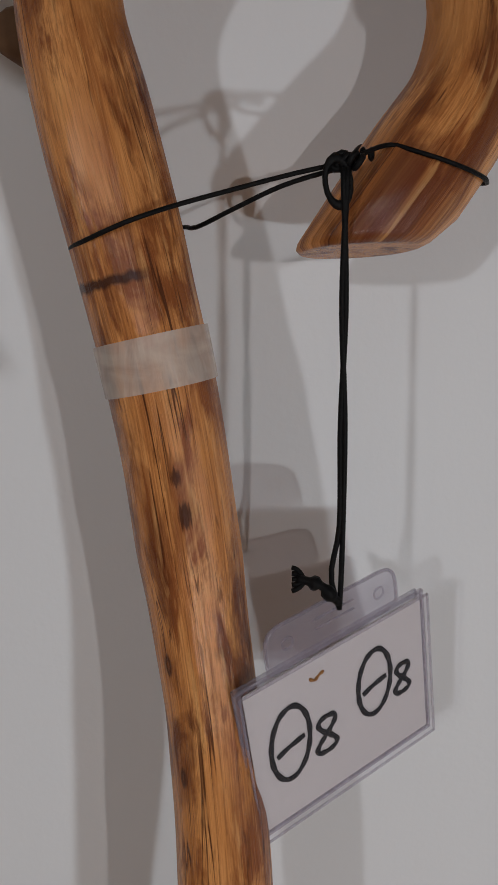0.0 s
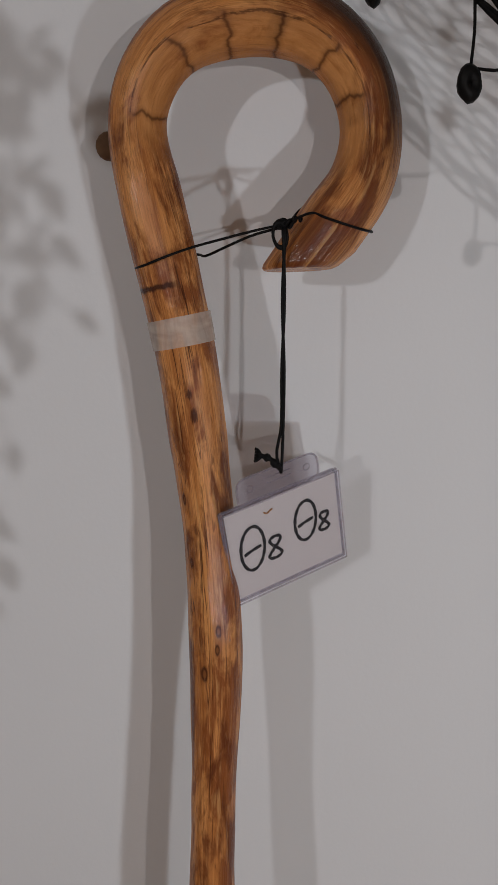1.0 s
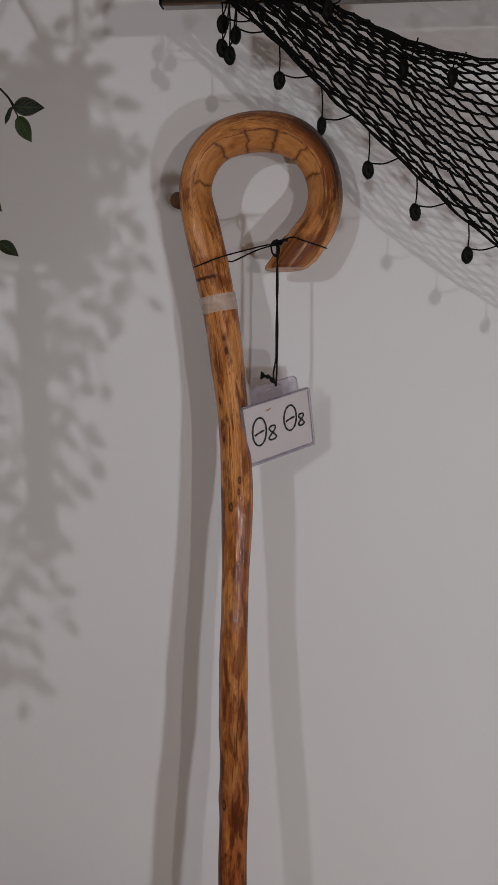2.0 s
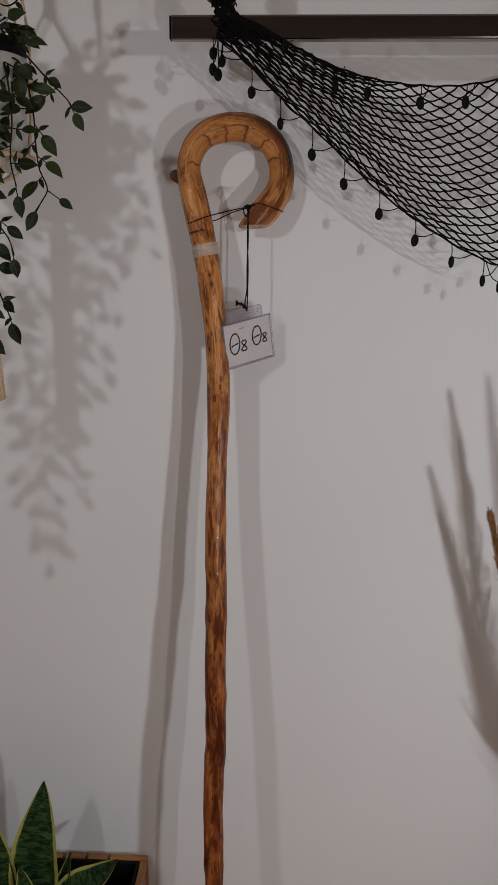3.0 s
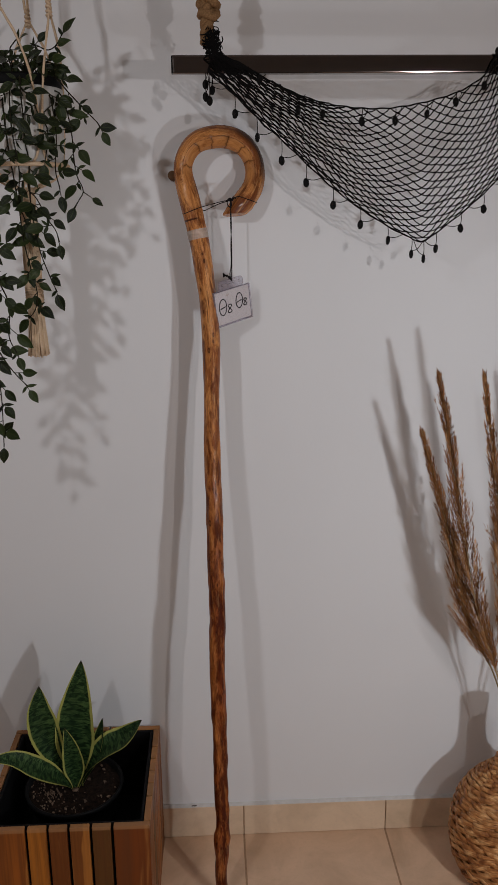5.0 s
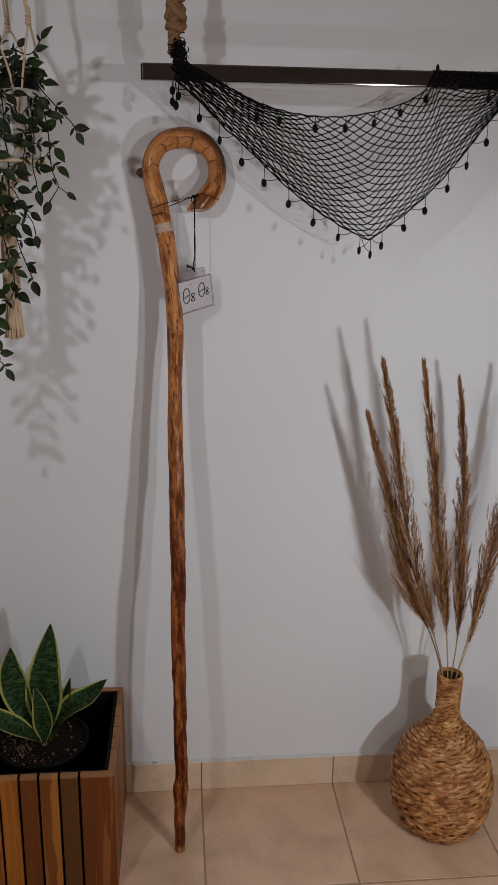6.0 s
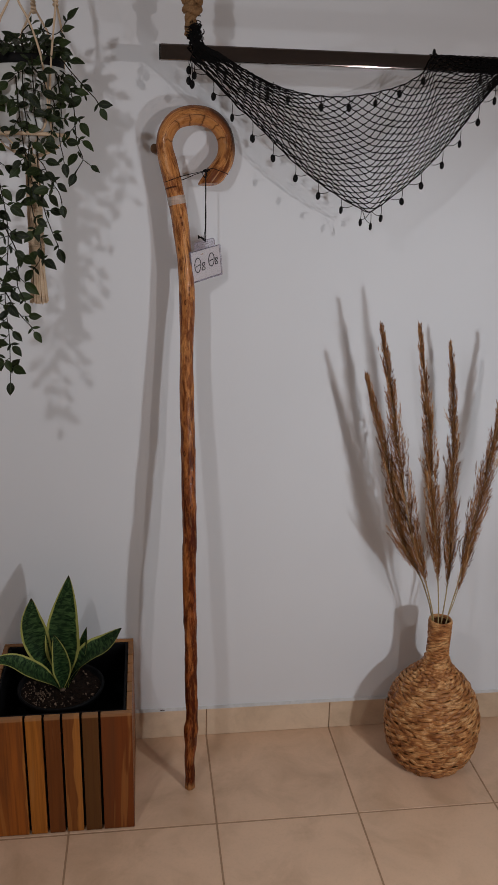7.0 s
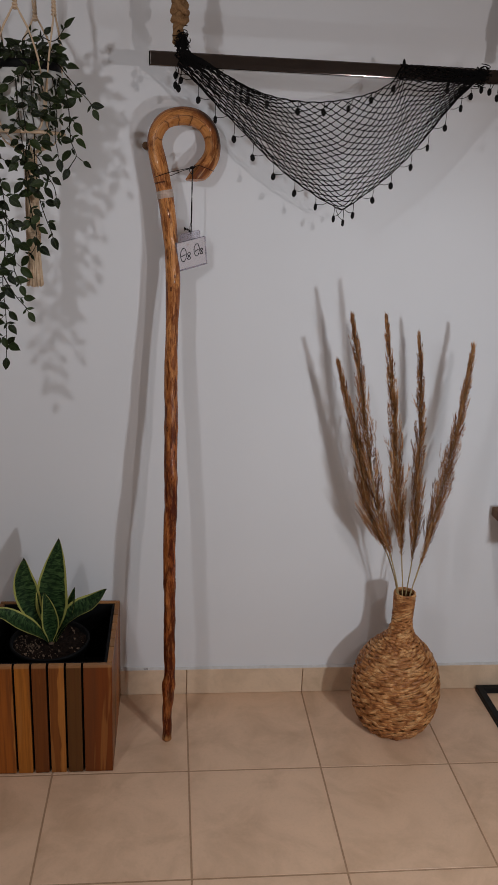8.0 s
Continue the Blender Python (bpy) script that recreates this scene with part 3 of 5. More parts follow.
tagged(new("wall_peg", Soup().tube([(-0.1168, 0.0, 1.471), (-0.1168, -0.03, 1.471), (-0.1168, -0.048, 1.471), (-0.1168, -0.051, 1.471)], lambda i: 0.0085 if i < 3 else 0.0068, 16).mesh("wall_peg", PEG)),
             "short brown wooden peg in the wall behind the crook", "peg")

# cord round the shaft and the tip of the crook
cord = thing("black_string", (-0.01, -0.09, 1.428), "thin black cord tied round the crook with knotted ends", "string")
c = Soup()
FRONT = [(-0.0985, -0.0645, 1.4020), (-0.0968, -0.0754, 1.4028), (-0.0880, -0.0846, 1.4058), (-0.0760, -0.0863, 1.4104), (-0.0630, -0.0799, 1.4148),
         (-0.0450, -0.0754, 1.4195), (-0.0270, -0.0719, 1.4239), (-0.0115, -0.0700, 1.4270)]
BACK = [(-0.0985, -0.0645, 1.4020), (-0.0920, -0.0523, 1.4030), (-0.0790, -0.0449, 1.4063), (-0.0650, -0.0495, 1.4089), (-0.0590, -0.0593, 1.4086),
        (-0.0460, -0.0654, 1.4141), (-0.0300, -0.0685, 1.4208), (-0.0115, -0.0695, 1.4258)]
hook = min(LINE[300:], key=lambda q: abs(q.x - 0.0150) + abs(q.z - 1.4280))


def round_tip(deg):
    """A place on the crook's tip, by the angle from its outer side over the front."""
    a = radians(deg)
    return tuple(hook.xyz + (Vector((1.0, 0, -0.327)) * math.cos(a) + Vector((0, -1, 0)) * math.sin(a)) * (hook.w + 0.0011))


OVER = [FRONT[-1], (-0.006, -0.0690, 1.4295)] + [round_tip(a) for a in (128, 105, 80, 55, 30, 5)]
BEHIND = [round_tip(a) for a in (5, -25, -60, -95, -130, -160)] + [(-0.009, -0.0560, 1.4285), (-0.0115, -0.0655, 1.4268)]
for run in (FRONT, BACK, OVER, BEHIND):
    c.tube(spline(run, 28), 0.00078, 8)
child("binding", c.mesh("binding", CORD), cord)
k = Soup()
for i in range(5):
    k.ring(pose(-0.0105 + 0.0016 * (i - 2), -0.0710, 1.4270 + 0.0006 * (i % 2), 10 * i, 70 - 25 * i, 20 * i), 0.0022, 0.0010, 1.0, 10, 6)
k.ring(pose(-0.0135, -0.0725, 1.4212, 0, -8, 10), 0.0040, 0.0009, 1.75, 18, 6)
for i in range(2):
    k.ring(pose(-0.0055 + 0.0028 * i, -0.0660 + 0.0016 * i, 1.4298, 0, 90, 70), 0.0016, 0.0007, 1.0, 8, 5)
child("knot", k.mesh("knot", CORD), cord)
for side in (-1, 1):
    run = [(-0.0112 + 0.0007 * side, -0.0725, 1.4255), (-0.0113 - 0.0006 * side, -0.0738, 1.385), (-0.0113 + 0.0007 * side, -0.0748, 1.345),
           (-0.0115 + 0.0006 * side, -0.0758, 1.310), (-0.0117 + (0.0004 if side > 0 else -0.0030), -0.0766, 1.293), (-0.0118, -0.0772, 1.2812)]
    child("strand", Soup().tube(spline(run, 30), 0.00095, 8).mesh("strand", CORD), cord)
k = Soup()
k.tube(spline([(-0.0120, -0.0778, 1.2840), (-0.0150, -0.0790, 1.2872), (-0.0180, -0.0790, 1.2905), (-0.0220, -0.0785, 1.2918), (-0.0262, -0.0780, 1.2928)], 14),
       lambda i: 0.0015 + 0.0011 * (i in (3, 4, 5, 8, 9)), 8)
for i in range(5):
    k.tube(spline([(-0.0235, -0.0782, 1.2920), (-0.0258, -0.0780 + 0.001 * (i - 2), 1.2925 + 0.0012 * (i - 2)), (-0.0280, -0.0780 + 0.0010 * (i - 2), 1.2925 + 0.0017 * (i - 2))], 5), 0.0009, 6)
child("end_knot", k.mesh("end_knot", CORD), cord)


# ---------------------------------------------------------------- the label in its sleeve
ACROSS = Vector((0.7984, 0.5724, 0.1868)).normalized()
UPWARD = Vector((-0.1058, -0.1721, 0.9794))
UPWARD = (UPWARD - ACROSS * UPWARD.dot(ACROSS)).normalized()
TAG = Matrix.Translation((-0.0092, -0.0698, 1.2370)) @ Matrix((ACROSS, UPWARD.cross(ACROSS), UPWARD)).transposed().to_4x4() @ Matrix.Scale(1.068, 4)
tag = thing("label_holder", (0, 0, 0), "clear plastic badge holder with a handwritten white card", "label")
tag.matrix_basis = TAG


def rounded(name, w, h, depth, y, z, material, r=0.004, n=6):
    s = Soup()
    ring = []
    for cx, cz, a0 in ((w / 2 - r, h / 2 - r, 0), (-w / 2 + r, h / 2 - r, 90), (-w / 2 + r, -h / 2 + r, 180), (w / 2 - r, -h / 2 + r, 270)):
        for i in range(n + 1):
            a = radians(a0 + 90 * i / n)
            ring.append((cx + r * math.cos(a), cz + r * math.sin(a) + z))
    m = len(ring)
    for yy in (y, y + depth):
        s.v += [Vector((x, yy, zz)) for x, zz in ring]
    s.f = [tuple(range(m)), tuple(reversed(range(m, 2 * m)))]
    s.f = [tuple(reversed(f)) for f in s.f] + [(i, (i + 1) % m, m + (i + 1) % m, m + i) for i in range(m)]
    return s.mesh(name, material, False)


part("card", rounded("card", 0.0750, 0.0575, 0.0004, 0.0, 0.0, PAPER, 0.0006, 2), tag, "white paper card")
part("sleeve_front", rounded("sleeve_front", 0.0796, 0.0618, 0.0005, -0.0016, -0.0008, FILM, 0.003), tag, "clear plastic film")
part("sleeve_back", rounded("sleeve_back", 0.0796, 0.0618, 0.0006, 0.0012, -0.0008, SLEEVE, 0.003), tag, "clear plastic film")
rim = Soup()
for y, w, h, rad in ((-0.0018, 0.0790, 0.0612, 0.0005), (0.0012, 0.0792, 0.0614, 0.0008), (0.0036, 0.0780, 0.0602, 0.0005)):
    pts = [(sx * w / 2, y, sz * h / 2 - 0.0008) for sx, sz in ((-1, 1), (1, 1), (1, -1), (-1, -1), (-1, 1))]
    for a, b in zip(pts, pts[1:]):
        rim.tube([a, b], rad, 6)
part("sleeve_rim", rim.mesh("sleeve_rim", SLEEVE), tag, "welded plastic edge")
part("hanging_tab", rounded("hanging_tab", 0.054, 0.0165, 0.0012, -0.0003, 0.0385, SLEEVE, 0.005), tag, "clear plastic tab with a slot")
slot = Soup()
for sx in (-1, 1):
    slot.ring(pose(sx * 0.019, -0.0004, 0.0395), 0.0021, 0.0004, 1.0, 14, 5)
slot.tube(spline([(-0.027, 0.0003, 0.0310), (-0.0268, 0.0003, 0.0420), (-0.0235, 0.0003, 0.0462), (-0.012, 0.0003, 0.0468), (0.012, 0.0003, 0.0468), (0.0235, 0.0003, 0.0462), (0.0268, 0.0003, 0.0420), (0.027, 0.0003, 0.0310)], 40), 0.0007, 6)
slot.tube([(-0.008, -0.0004, 0.0425), (0.008, -0.0004, 0.0425)], 0.0004, 5).tube([(-0.008, -0.0004, 0.0390), (0.008, -0.0004, 0.0390)], 0.0004, 5)
part("tab_slot", slot.mesh("tab_slot", SLEEVE), tag)


def written(runs, x, z, high, wide):
    """One handwritten character: strokes of a marker, flat on the card."""
    s = Soup()
    for run in runs:
        s.tube(spline([(x + wide * (a + 0.14 * b), 0.0, z + high * b) for a, b in run], 8 * len(run)), lambda i: 0.00108 + 0.00014 * math.sin(i * 0.45), 6)
    s.v = [Vector((v.x, -0.0003 + v.y * 0.22, v.z)) for v in s.v]
    part("writing", s.mesh("writing", INK), tag, "black marker letter")


ROUND = [(0.5 * math.cos(radians(a)), 0.5 * math.sin(radians(a))) for a in range(100, 466, 20)]
THETA = [ROUND, [(-0.36, -0.10), (-0.1, -0.05), (0.36, 0.00)]]
EIGHT = [[(0.5 * math.sin(radians(2 * a)) * (1.0 if math.cos(radians(a)) < 0 else 0.86), 0.5 * math.cos(radians(a))) for a in range(10, 372, 18)]]
written(THETA, -0.0227, 0.0012, 0.0285, 0.0158)
written(EIGHT, -0.0080, -0.0040, 0.0145, 0.0085)
written(THETA, 0.0142, 0.0050, 0.0262, 0.0148)
written(EIGHT, 0.0270, -0.0004, 0.0122, 0.0068)
stain = Soup().tube(spline([(-0.0125, -0.0002, 0.0215), (-0.0105, -0.0003, 0.0200), (-0.0085, -0.0003, 0.0212), (-0.0065, -0.0002, 0.0216)], 9), lambda i: 0.0004 + 0.0003 * (i % 3 == 1), 5)
part("staple_mark", stain.mesh("staple_mark", RUST), tag, "rusty staple mark")


# ---------------------------------------------------------------- chrome rail, ropes and net
RAIL_Y, RAIL_Z, RAIL_R = -0.160, 1.6375, 0.0142
rail = thing("hanging_rail", (-0.107, RAIL_Y, RAIL_Z), "flat chrome rail hung level from two ropes, dark reflections in its colour", "rail")
child("tube", box_mesh("tube", (-0.1062, RAIL_Y - 0.0085, RAIL_Z - RAIL_R), (0.7562, RAIL_Y + 0.0085, RAIL_Z + RAIL_R), CHROME, 0.0026, 3), rail)
for a, b in ((-0.1076, -0.1063), (0.7563, 0.7576)):
    child("end_cap", box_mesh("end_cap", (a, RAIL_Y - 0.0080, RAIL_Z - RAIL_R + 0.0006), (b, RAIL_Y + 0.0080, RAIL_Z + RAIL_R - 0.0006), LINER, 0.0005, 1), rail, "black plastic end cap")


def rope(x):
    """A laid rope of three strands from the rail to the ceiling, with a knot above the rail."""
    r = thing("jute_rope", (x, RAIL_Y, RAIL_Z + 0.02), "twisted tan jute rope knotted above the rail", "rope", "ropes that carry the rail")
    for k in range(3):
        pts = []
        for i in range(260):
            z = 1.668 + i * (TOP - 1.668) / 259
            a = z * 150 + k * 2.0944
            pts.append((x + 0.0062 * math.cos(a) + 0.004 * math.sin(z * 7), RAIL_Y - 0.006 + 0.0062 * math.sin(a), z))
        child("strand", Soup().tube(pts, 0.0062, 7).mesh("strand", JUTE), r)
    kn = Soup()
    for i, (dz, tx, tz, big) in enumerate(((0.0, 18, 0, 0.0125), (0.016, -22, 40, 0.0135), (0.030, 25, 80, 0.012), (0.046, -8, 20, 0.0105))):
        pts = []
        for j in range(25):
            a = 2 * math.pi * j / 24
            v = pose(x, RAIL_Y - 0.006, 1.712 + dz, tx, tz * 0.3, 0) @ Vector((big * math.cos(a), big * math.sin(a), 0.003 * math.sin(2 * a)))
            pts.append(v)
        kn.tube(pts, lambda q: 0.0066 + 0.0012 * math.sin(q * 1.9), 8)
    child("knot", kn.mesh("knot", JUTE), r)
    return r


rope(-0.045)
rope(0.678)

UPPER = [(-0.030, -0.175, 1.652), (0.004, -0.176, 1.638), (0.050, -0.174, 1.613), (0.101, -0.174, 1.590), (0.149, -0.174, 1.576), (0.198, -0.174, 1.569), (0.247, -0.174, 1.568),
         (0.295, -0.174, 1.574), (0.343, -0.174, 1.585), (0.379, -0.174, 1.598), (0.414, -0.175, 1.622), (0.430, -0.176, 1.647), (0.50, -0.176, 1.648), (0.590, -0.176, 1.646)]
LOWER = [(-0.048, -0.172, 1.626), (-0.030, -0.170, 1.613), (-0.002, -0.168, 1.588), (0.036, -0.166, 1.552), (0.074, -0.165, 1.520), (0.114, -0.165, 1.484), (0.161, -0.165, 1.443), (0.207, -0.165, 1.410),
         (0.255, -0.165, 1.380), (0.300, -0.165, 1.358), (0.322, -0.165, 1.351), (0.343, -0.165, 1.365), (0.386, -0.165, 1.397), (0.427, -0.165, 1.433), (0.465, -0.165, 1.473),
         (0.502, -0.165, 1.519), (0.532, -0.166, 1.560), (0.562, -0.168, 1.596), (0.596, -0.171, 1.627), (0.612, -0.173, 1.634)]
NU, NV = 27, 34
RU = spline(UPPER, 400)
RL = spline(LOWER, 400)


def cloth(u, v):
    """The net's surface: u along it, v from the upper edge to the lower."""
    a, b = RU[min(399, max(0, int(u * 399)))], RL[min(399, max(0, int(u * 399)))]
    p = a.lerp(b, v)
    deep = math.sin(math.pi * v) * (b - a).length
    wob = noise.noise(Vector((u * 9, v * 5, 2.0)))
    p.y += -0.03 * deep + 0.007 * wob * math.sin(math.pi * min(1, v * 1.2 + 0.1))
    p.x += 0.0035 * noise.noise(Vector((u * 17, v * 11, 7.0)))
    p.z += -0.03 * deep * (1 - v) + 0.0035 * noise.noise(Vector((u * 15, v * 13, 11.0)))
    return p


net = thing("fishing_net", (-0.04, -0.19, 1.65), "black knotted fishing net with lead weights, draped over the rail", "net")
mesh_ = Soup()
knots = Soup()


def at(i, j):
    u = ((i + 0.5 * (j % 2)) / NU) ** 0.87
    # rolled together under its upper edge near the tied end
    return cloth(u, (1 - (1 - j / NV) ** 1.16) ** (1 + 1.3 * max(0.0, 1 - u / 0.38)))


for j in range(NV):
    for i in range(NU + 1):
        if (i + 0.5 * (j % 2)) > NU:
            continue
        a = at(i, j)
        for ii in ((i, i - 1) if j % 2 == 0 else (i, i + 1)):
            if 0 <= ii <= NU and (ii + 0.5 * ((j + 1) % 2)) <= NU:
                b = at(ii, j + 1)
                m = a.lerp(b, 0.5) + Vector((0, 0, -0.0012))
                mesh_.tube([a, m, b], 0.00102, 4, False)
        if 0 < j:
            knots.ring(pose(a.x, a.y, a.z, 30 * (i % 5), 0, 40 * (j % 4)), 0.0012, 0.0011, 1.0, 5, 4)
child("netting", mesh_.mesh("netting", NET), net)
tagged(child("knotting", knots.mesh("knotting", NET), net), kind="stuff")
child("edge_cord", Soup().tube([p + Vector((0, 0, 0.0006 * math.sin(i * 0.9))) for i, p in enumerate(spline(UPPER, 150))], 0.0013, 6).mesh("edge_cord", NET), net)
child("edge_cord", Soup().tube([p + Vector((0, 0.0008 * math.cos(i), 0.0008 * math.sin(i * 0.7))) for i, p in enumerate(spline(LOWER, 170))], 0.0012, 6).mesh("edge_cord", NET), net)

# net laid round the rail towards its far end
over = Soup()
NA = 9
for i in range(15):
    for j in range(NA):
        def wrapped(i, j):
            x = 0.425 + (i + 0.5 * (j % 2)) * 0.0122 + 0.002 * noise.noise(Vector((i, j, 5.0)))
            a = radians(-100 + 275 * j / NA)
            r = RAIL_R + 0.0016
            return Vector((x, RAIL_Y - r * math.cos(a), RAIL_Z + r * math.sin(a)))
        for ii in ((i, i - 1) if j % 2 == 0 else (i, i + 1)):
            if ii >= 0 and j + 1 <= NA:
                over.tube([wrapped(i, j), wrapped(i, j).lerp(wrapped(ii, j + 1), 0.5) + Vector((0, -0.0008, 0.0004)), wrapped(ii, j + 1)], 0.0008, 4, False)
child("wrapped_netting", over.mesh("wrapped_netting", NET), net)
rng = random.Random(5)


def gathered(x, z, n, spread):
    """The net pulled together and tied at one end."""
    g = Soup()
    for i in range(n):
        a0 = rng.uniform(0, 6.28)
        rad = rng.uniform(0.006, 0.0135)
        z0, dz = z + rng.uniform(-spread, spread), rng.uniform(-0.02, 0.02)
        tilt = pose(x + rng.uniform(-0.006, 0.006), RAIL_Y - 0.010, z0, rng.uniform(-26, 26), rng.uniform(-26, 26), 0)
        pts = [tilt @ Vector((rad * math.cos(a0 + 5.2 * q / 15), rad * math.sin(a0 + 5.2 * q / 15), dz * q / 15)) for q in range(16)]
        g.tube(pts, rng.uniform(0.0007, 0.0011), 5)
    return g


bun = gathered(-0.040, 1.668, 46, 0.018)
for i in range(26):
    u = rng.uniform(0.0, 0.07)
    v = rng.random()
    p = cloth(u, v)
    bun.tube(spline([(-0.040 + rng.uniform(-0.012, 0.012), RAIL_Y - 0.02 + rng.uniform(-0.006, 0.006), 1.68 + rng.uniform(-0.012, 0.012)),
                     (-0.036 + rng.uniform(-0.012, 0.012), RAIL_Y - 0.023, 1.653), tuple(p), tuple(cloth(u + 0.05, v))], 12), 0.0009, 5)
tagged(child("gathered_end", bun.mesh("gathered_end", NET), net), kind="stuff")
tagged(child("gathered_end", gathered(0.606, 1.640, 30, 0.012).mesh("gathered_end", NET), net), kind="stuff")


def weight(p, q, low, yaw):
    """A lead weight at low, on a loop of twine hung from p and led back to q."""
    w = Soup()
    w.tube(spline([tuple(p), tuple(p.lerp(low, 0.5) + Vector((0.0007, 0, 0))), tuple(low)], 7), 0.0007, 5)
    mid = low.lerp(q, 0.5) + Vector((0, 0, -0.002 - 0.2 * abs(q.z - low.z)))
    w.tube(spline([tuple(low), tuple(mid), tuple(q)], 9), 0.0007, 5)
    wt = child("weight_loop", w.mesh("weight_loop", NET), net)
    r = Soup().ring(pose(low.x, low.y, low.z - 0.0058, 0, rng.uniform(-14, 14), yaw), 0.0027, 0.0029, 1.42, 14, 8)
    r.v = [v + Vector((1, 1, 1)) * 0.0008 * noise.noise(v * 420) for v in r.v]
    return part("lead", r.mesh("lead", BEAD), wt, "black lead weight")


def on_edge(edge, x):
    return min(edge, key=lambda e: abs(e.x - x)).copy()


# the weights along the lower edge: where each bead hangs
HUNG = [(-0.052, 1.606), (-0.041, 1.597), (-0.004, 1.561), (0.033, 1.524), (0.074, 1.487), (0.116, 1.451), (0.163, 1.414), (0.211, 1.381), (0.260, 1.354), (0.302, 1.330), (0.324, 1.322),
        (0.345, 1.339), (0.387, 1.373), (0.426, 1.405), (0.467, 1.446), (0.501, 1.488), (0.535, 1.530), (0.565, 1.571), (0.584, 1.596), (0.605, 1.610)]
for n, (x, z) in enumerate(HUNG):
    p = on_edge(RL, x)
    inward = 1 if x < 0.31 else -1
    far = on_edge(RL, x + inward * (0.020 if 0.27 < x < 0.36 else 0.026))
    weight(p, far, Vector((x, p.y - 0.001, z + 0.0058)), rng.uniform(15, 70))
for x, z in ((0.037, 1.613), (0.101, 1.566), (0.141, 1.559), (0.207, 1.547), (0.263, 1.548), (0.316, 1.558), (0.364, 1.577), (0.410, 1.602), (0.527, 1.606)):
    p = on_edge(RU, x) + Vector((0, -0.004, 0))
    weight(p, p + Vector((0.010, 0, 0)), Vector((x, p.y, min(z, p.z - 0.004) + 0.0058)), rng.uniform(0, 60))
for x, d in ((-0.052, 0.030), (-0.046, 0.036)):
    weight(Vector((x, RAIL_Y - 0.016, 1.622)), Vector((x + 0.006, RAIL_Y - 0.016, 1.620)), Vector((x, RAIL_Y - 0.017, 1.622 - d)), 30)
weight(Vector((0.430, RAIL_Y - 0.012, 1.650)), Vector((0.442, RAIL_Y - 0.012, 1.651)), Vector((0.430, RAIL_Y - 0.013, 1.660)), 80)
for x, d in ((0.622, 0.014), (0.640, 0.026)):
    weight(Vector((x, RAIL_Y - 0.016, 1.626)), Vector((x + 0.008, RAIL_Y - 0.016, 1.622)), Vector((x, RAIL_Y - 0.017, 1.626 - d)), 30)


# ---------------------------------------------------------------- wooden planter with the snake plant
PX0, PX1, PY0, PY1, PZ = -0.502, -0.186, -0.326, -0.010, 0.301
planter = thing("planter_box", ((PX0 + PX1) / 2, (PY0 + PY1) / 2, 0.0), "square slatted wooden planter box with black plastic liner", "planter")


TONES = [(0.35, 0.101, 0.017), (0.43, 0.146, 0.022), (0.175, 0.052, 0.012), (0.22, 0.070, 0.016), (0.12, 0.049, 0.014), (0.185, 0.047, 0.011)]


def slat(lo, hi, tone, sap=1.0):
    """One upright slat, its mesh centred on its own place."""
    mid = Vector([(a + b) / 2 for a, b in zip(lo, hi)])
    ob = part("slat", box_mesh("slat", [a - m for a, m in zip(lo, mid)], [b - m for b, m in zip(hi, mid)], SLAT, 0.0014), planter)
    ob.location, ob.color = mid - planter.location, (*tone, sap)


edges = [PX0, -0.416, -0.376, -0.3372, -0.296, -0.256, PX1]
for n, (a, b) in enumerate(zip(edges, edges[1:])):
    slat((a + (0.0027 if a > PX0 else 0), PY0, 0.002), (b - (0.0027 if b < PX1 else 0), PY0 + 0.012, PZ), TONES[n], 0.55 if n == 3 else 1.0)
    slat((a + (0.0027 if a > PX0 else 0), PY1 - 0.012, 0.002), (b - (0.0027 if b < PX1 else 0), PY1, PZ), TONES[(n + 2) % 6])
sides = [PY0 + 0.0125, -0.243, -0.204, -0.165, -0.126, -0.087, PY1 - 0.0125]
for n, (a, b) in enumerate(zip(sides, sides[1:])):
    for x in (PX0, PX1 - 0.012):
        slat((x, a + 0.0021, 0.002), (x + 0.012, b - 0.0021, PZ), TONES[(n + 3) % 6])
I = 0.0135
bm = Soup()
lx0, lx1, ly0, ly1, lz = PX0 + I, PX1 - I, PY0 + I, PY1 - I, PZ - 0.002
for inset, z in ((0.0, 0.004), (0.0, lz), (0.0035, lz + 0.001), (0.006, lz - 0.001), (0.010, 0.14)):
    bm.v += [Vector((lx0 + inset, ly0 + inset, z)), Vector((lx1 - inset, ly0 + inset, z)), Vector((lx1 - inset, ly1 - inset, z)), Vector((lx0 + inset, ly1 - inset, z))]
for i in range(4):
    for k_ in range(4):
        bm.f.append((i * 4 + k_, i * 4 + (k_ + 1) % 4, i * 4 + 4 + (k_ + 1) % 4, i * 4 + 4 + k_))
bm.f += [(3, 2, 1, 0), (16, 17, 18, 19)]
child("liner", bm.mesh("liner", LINER, False), planter, "black plastic liner")

PC = (-0.352, -0.165)
pot = thing("nursery_pot", (*PC, 0.14), "round black plastic nursery pot set inside the planter", "pot")
child("body", Soup().turned([(0.070, 0.141), (0.088, 0.25), (0.092, 0.268), (0.098, 0.268), (0.100, 0.276), (0.097, 0.279), (0.093, 0.276), (0.091, 0.25), (0.04, 0.245)], 48, PC).mesh("body", LINER), pot)
soil = Soup()
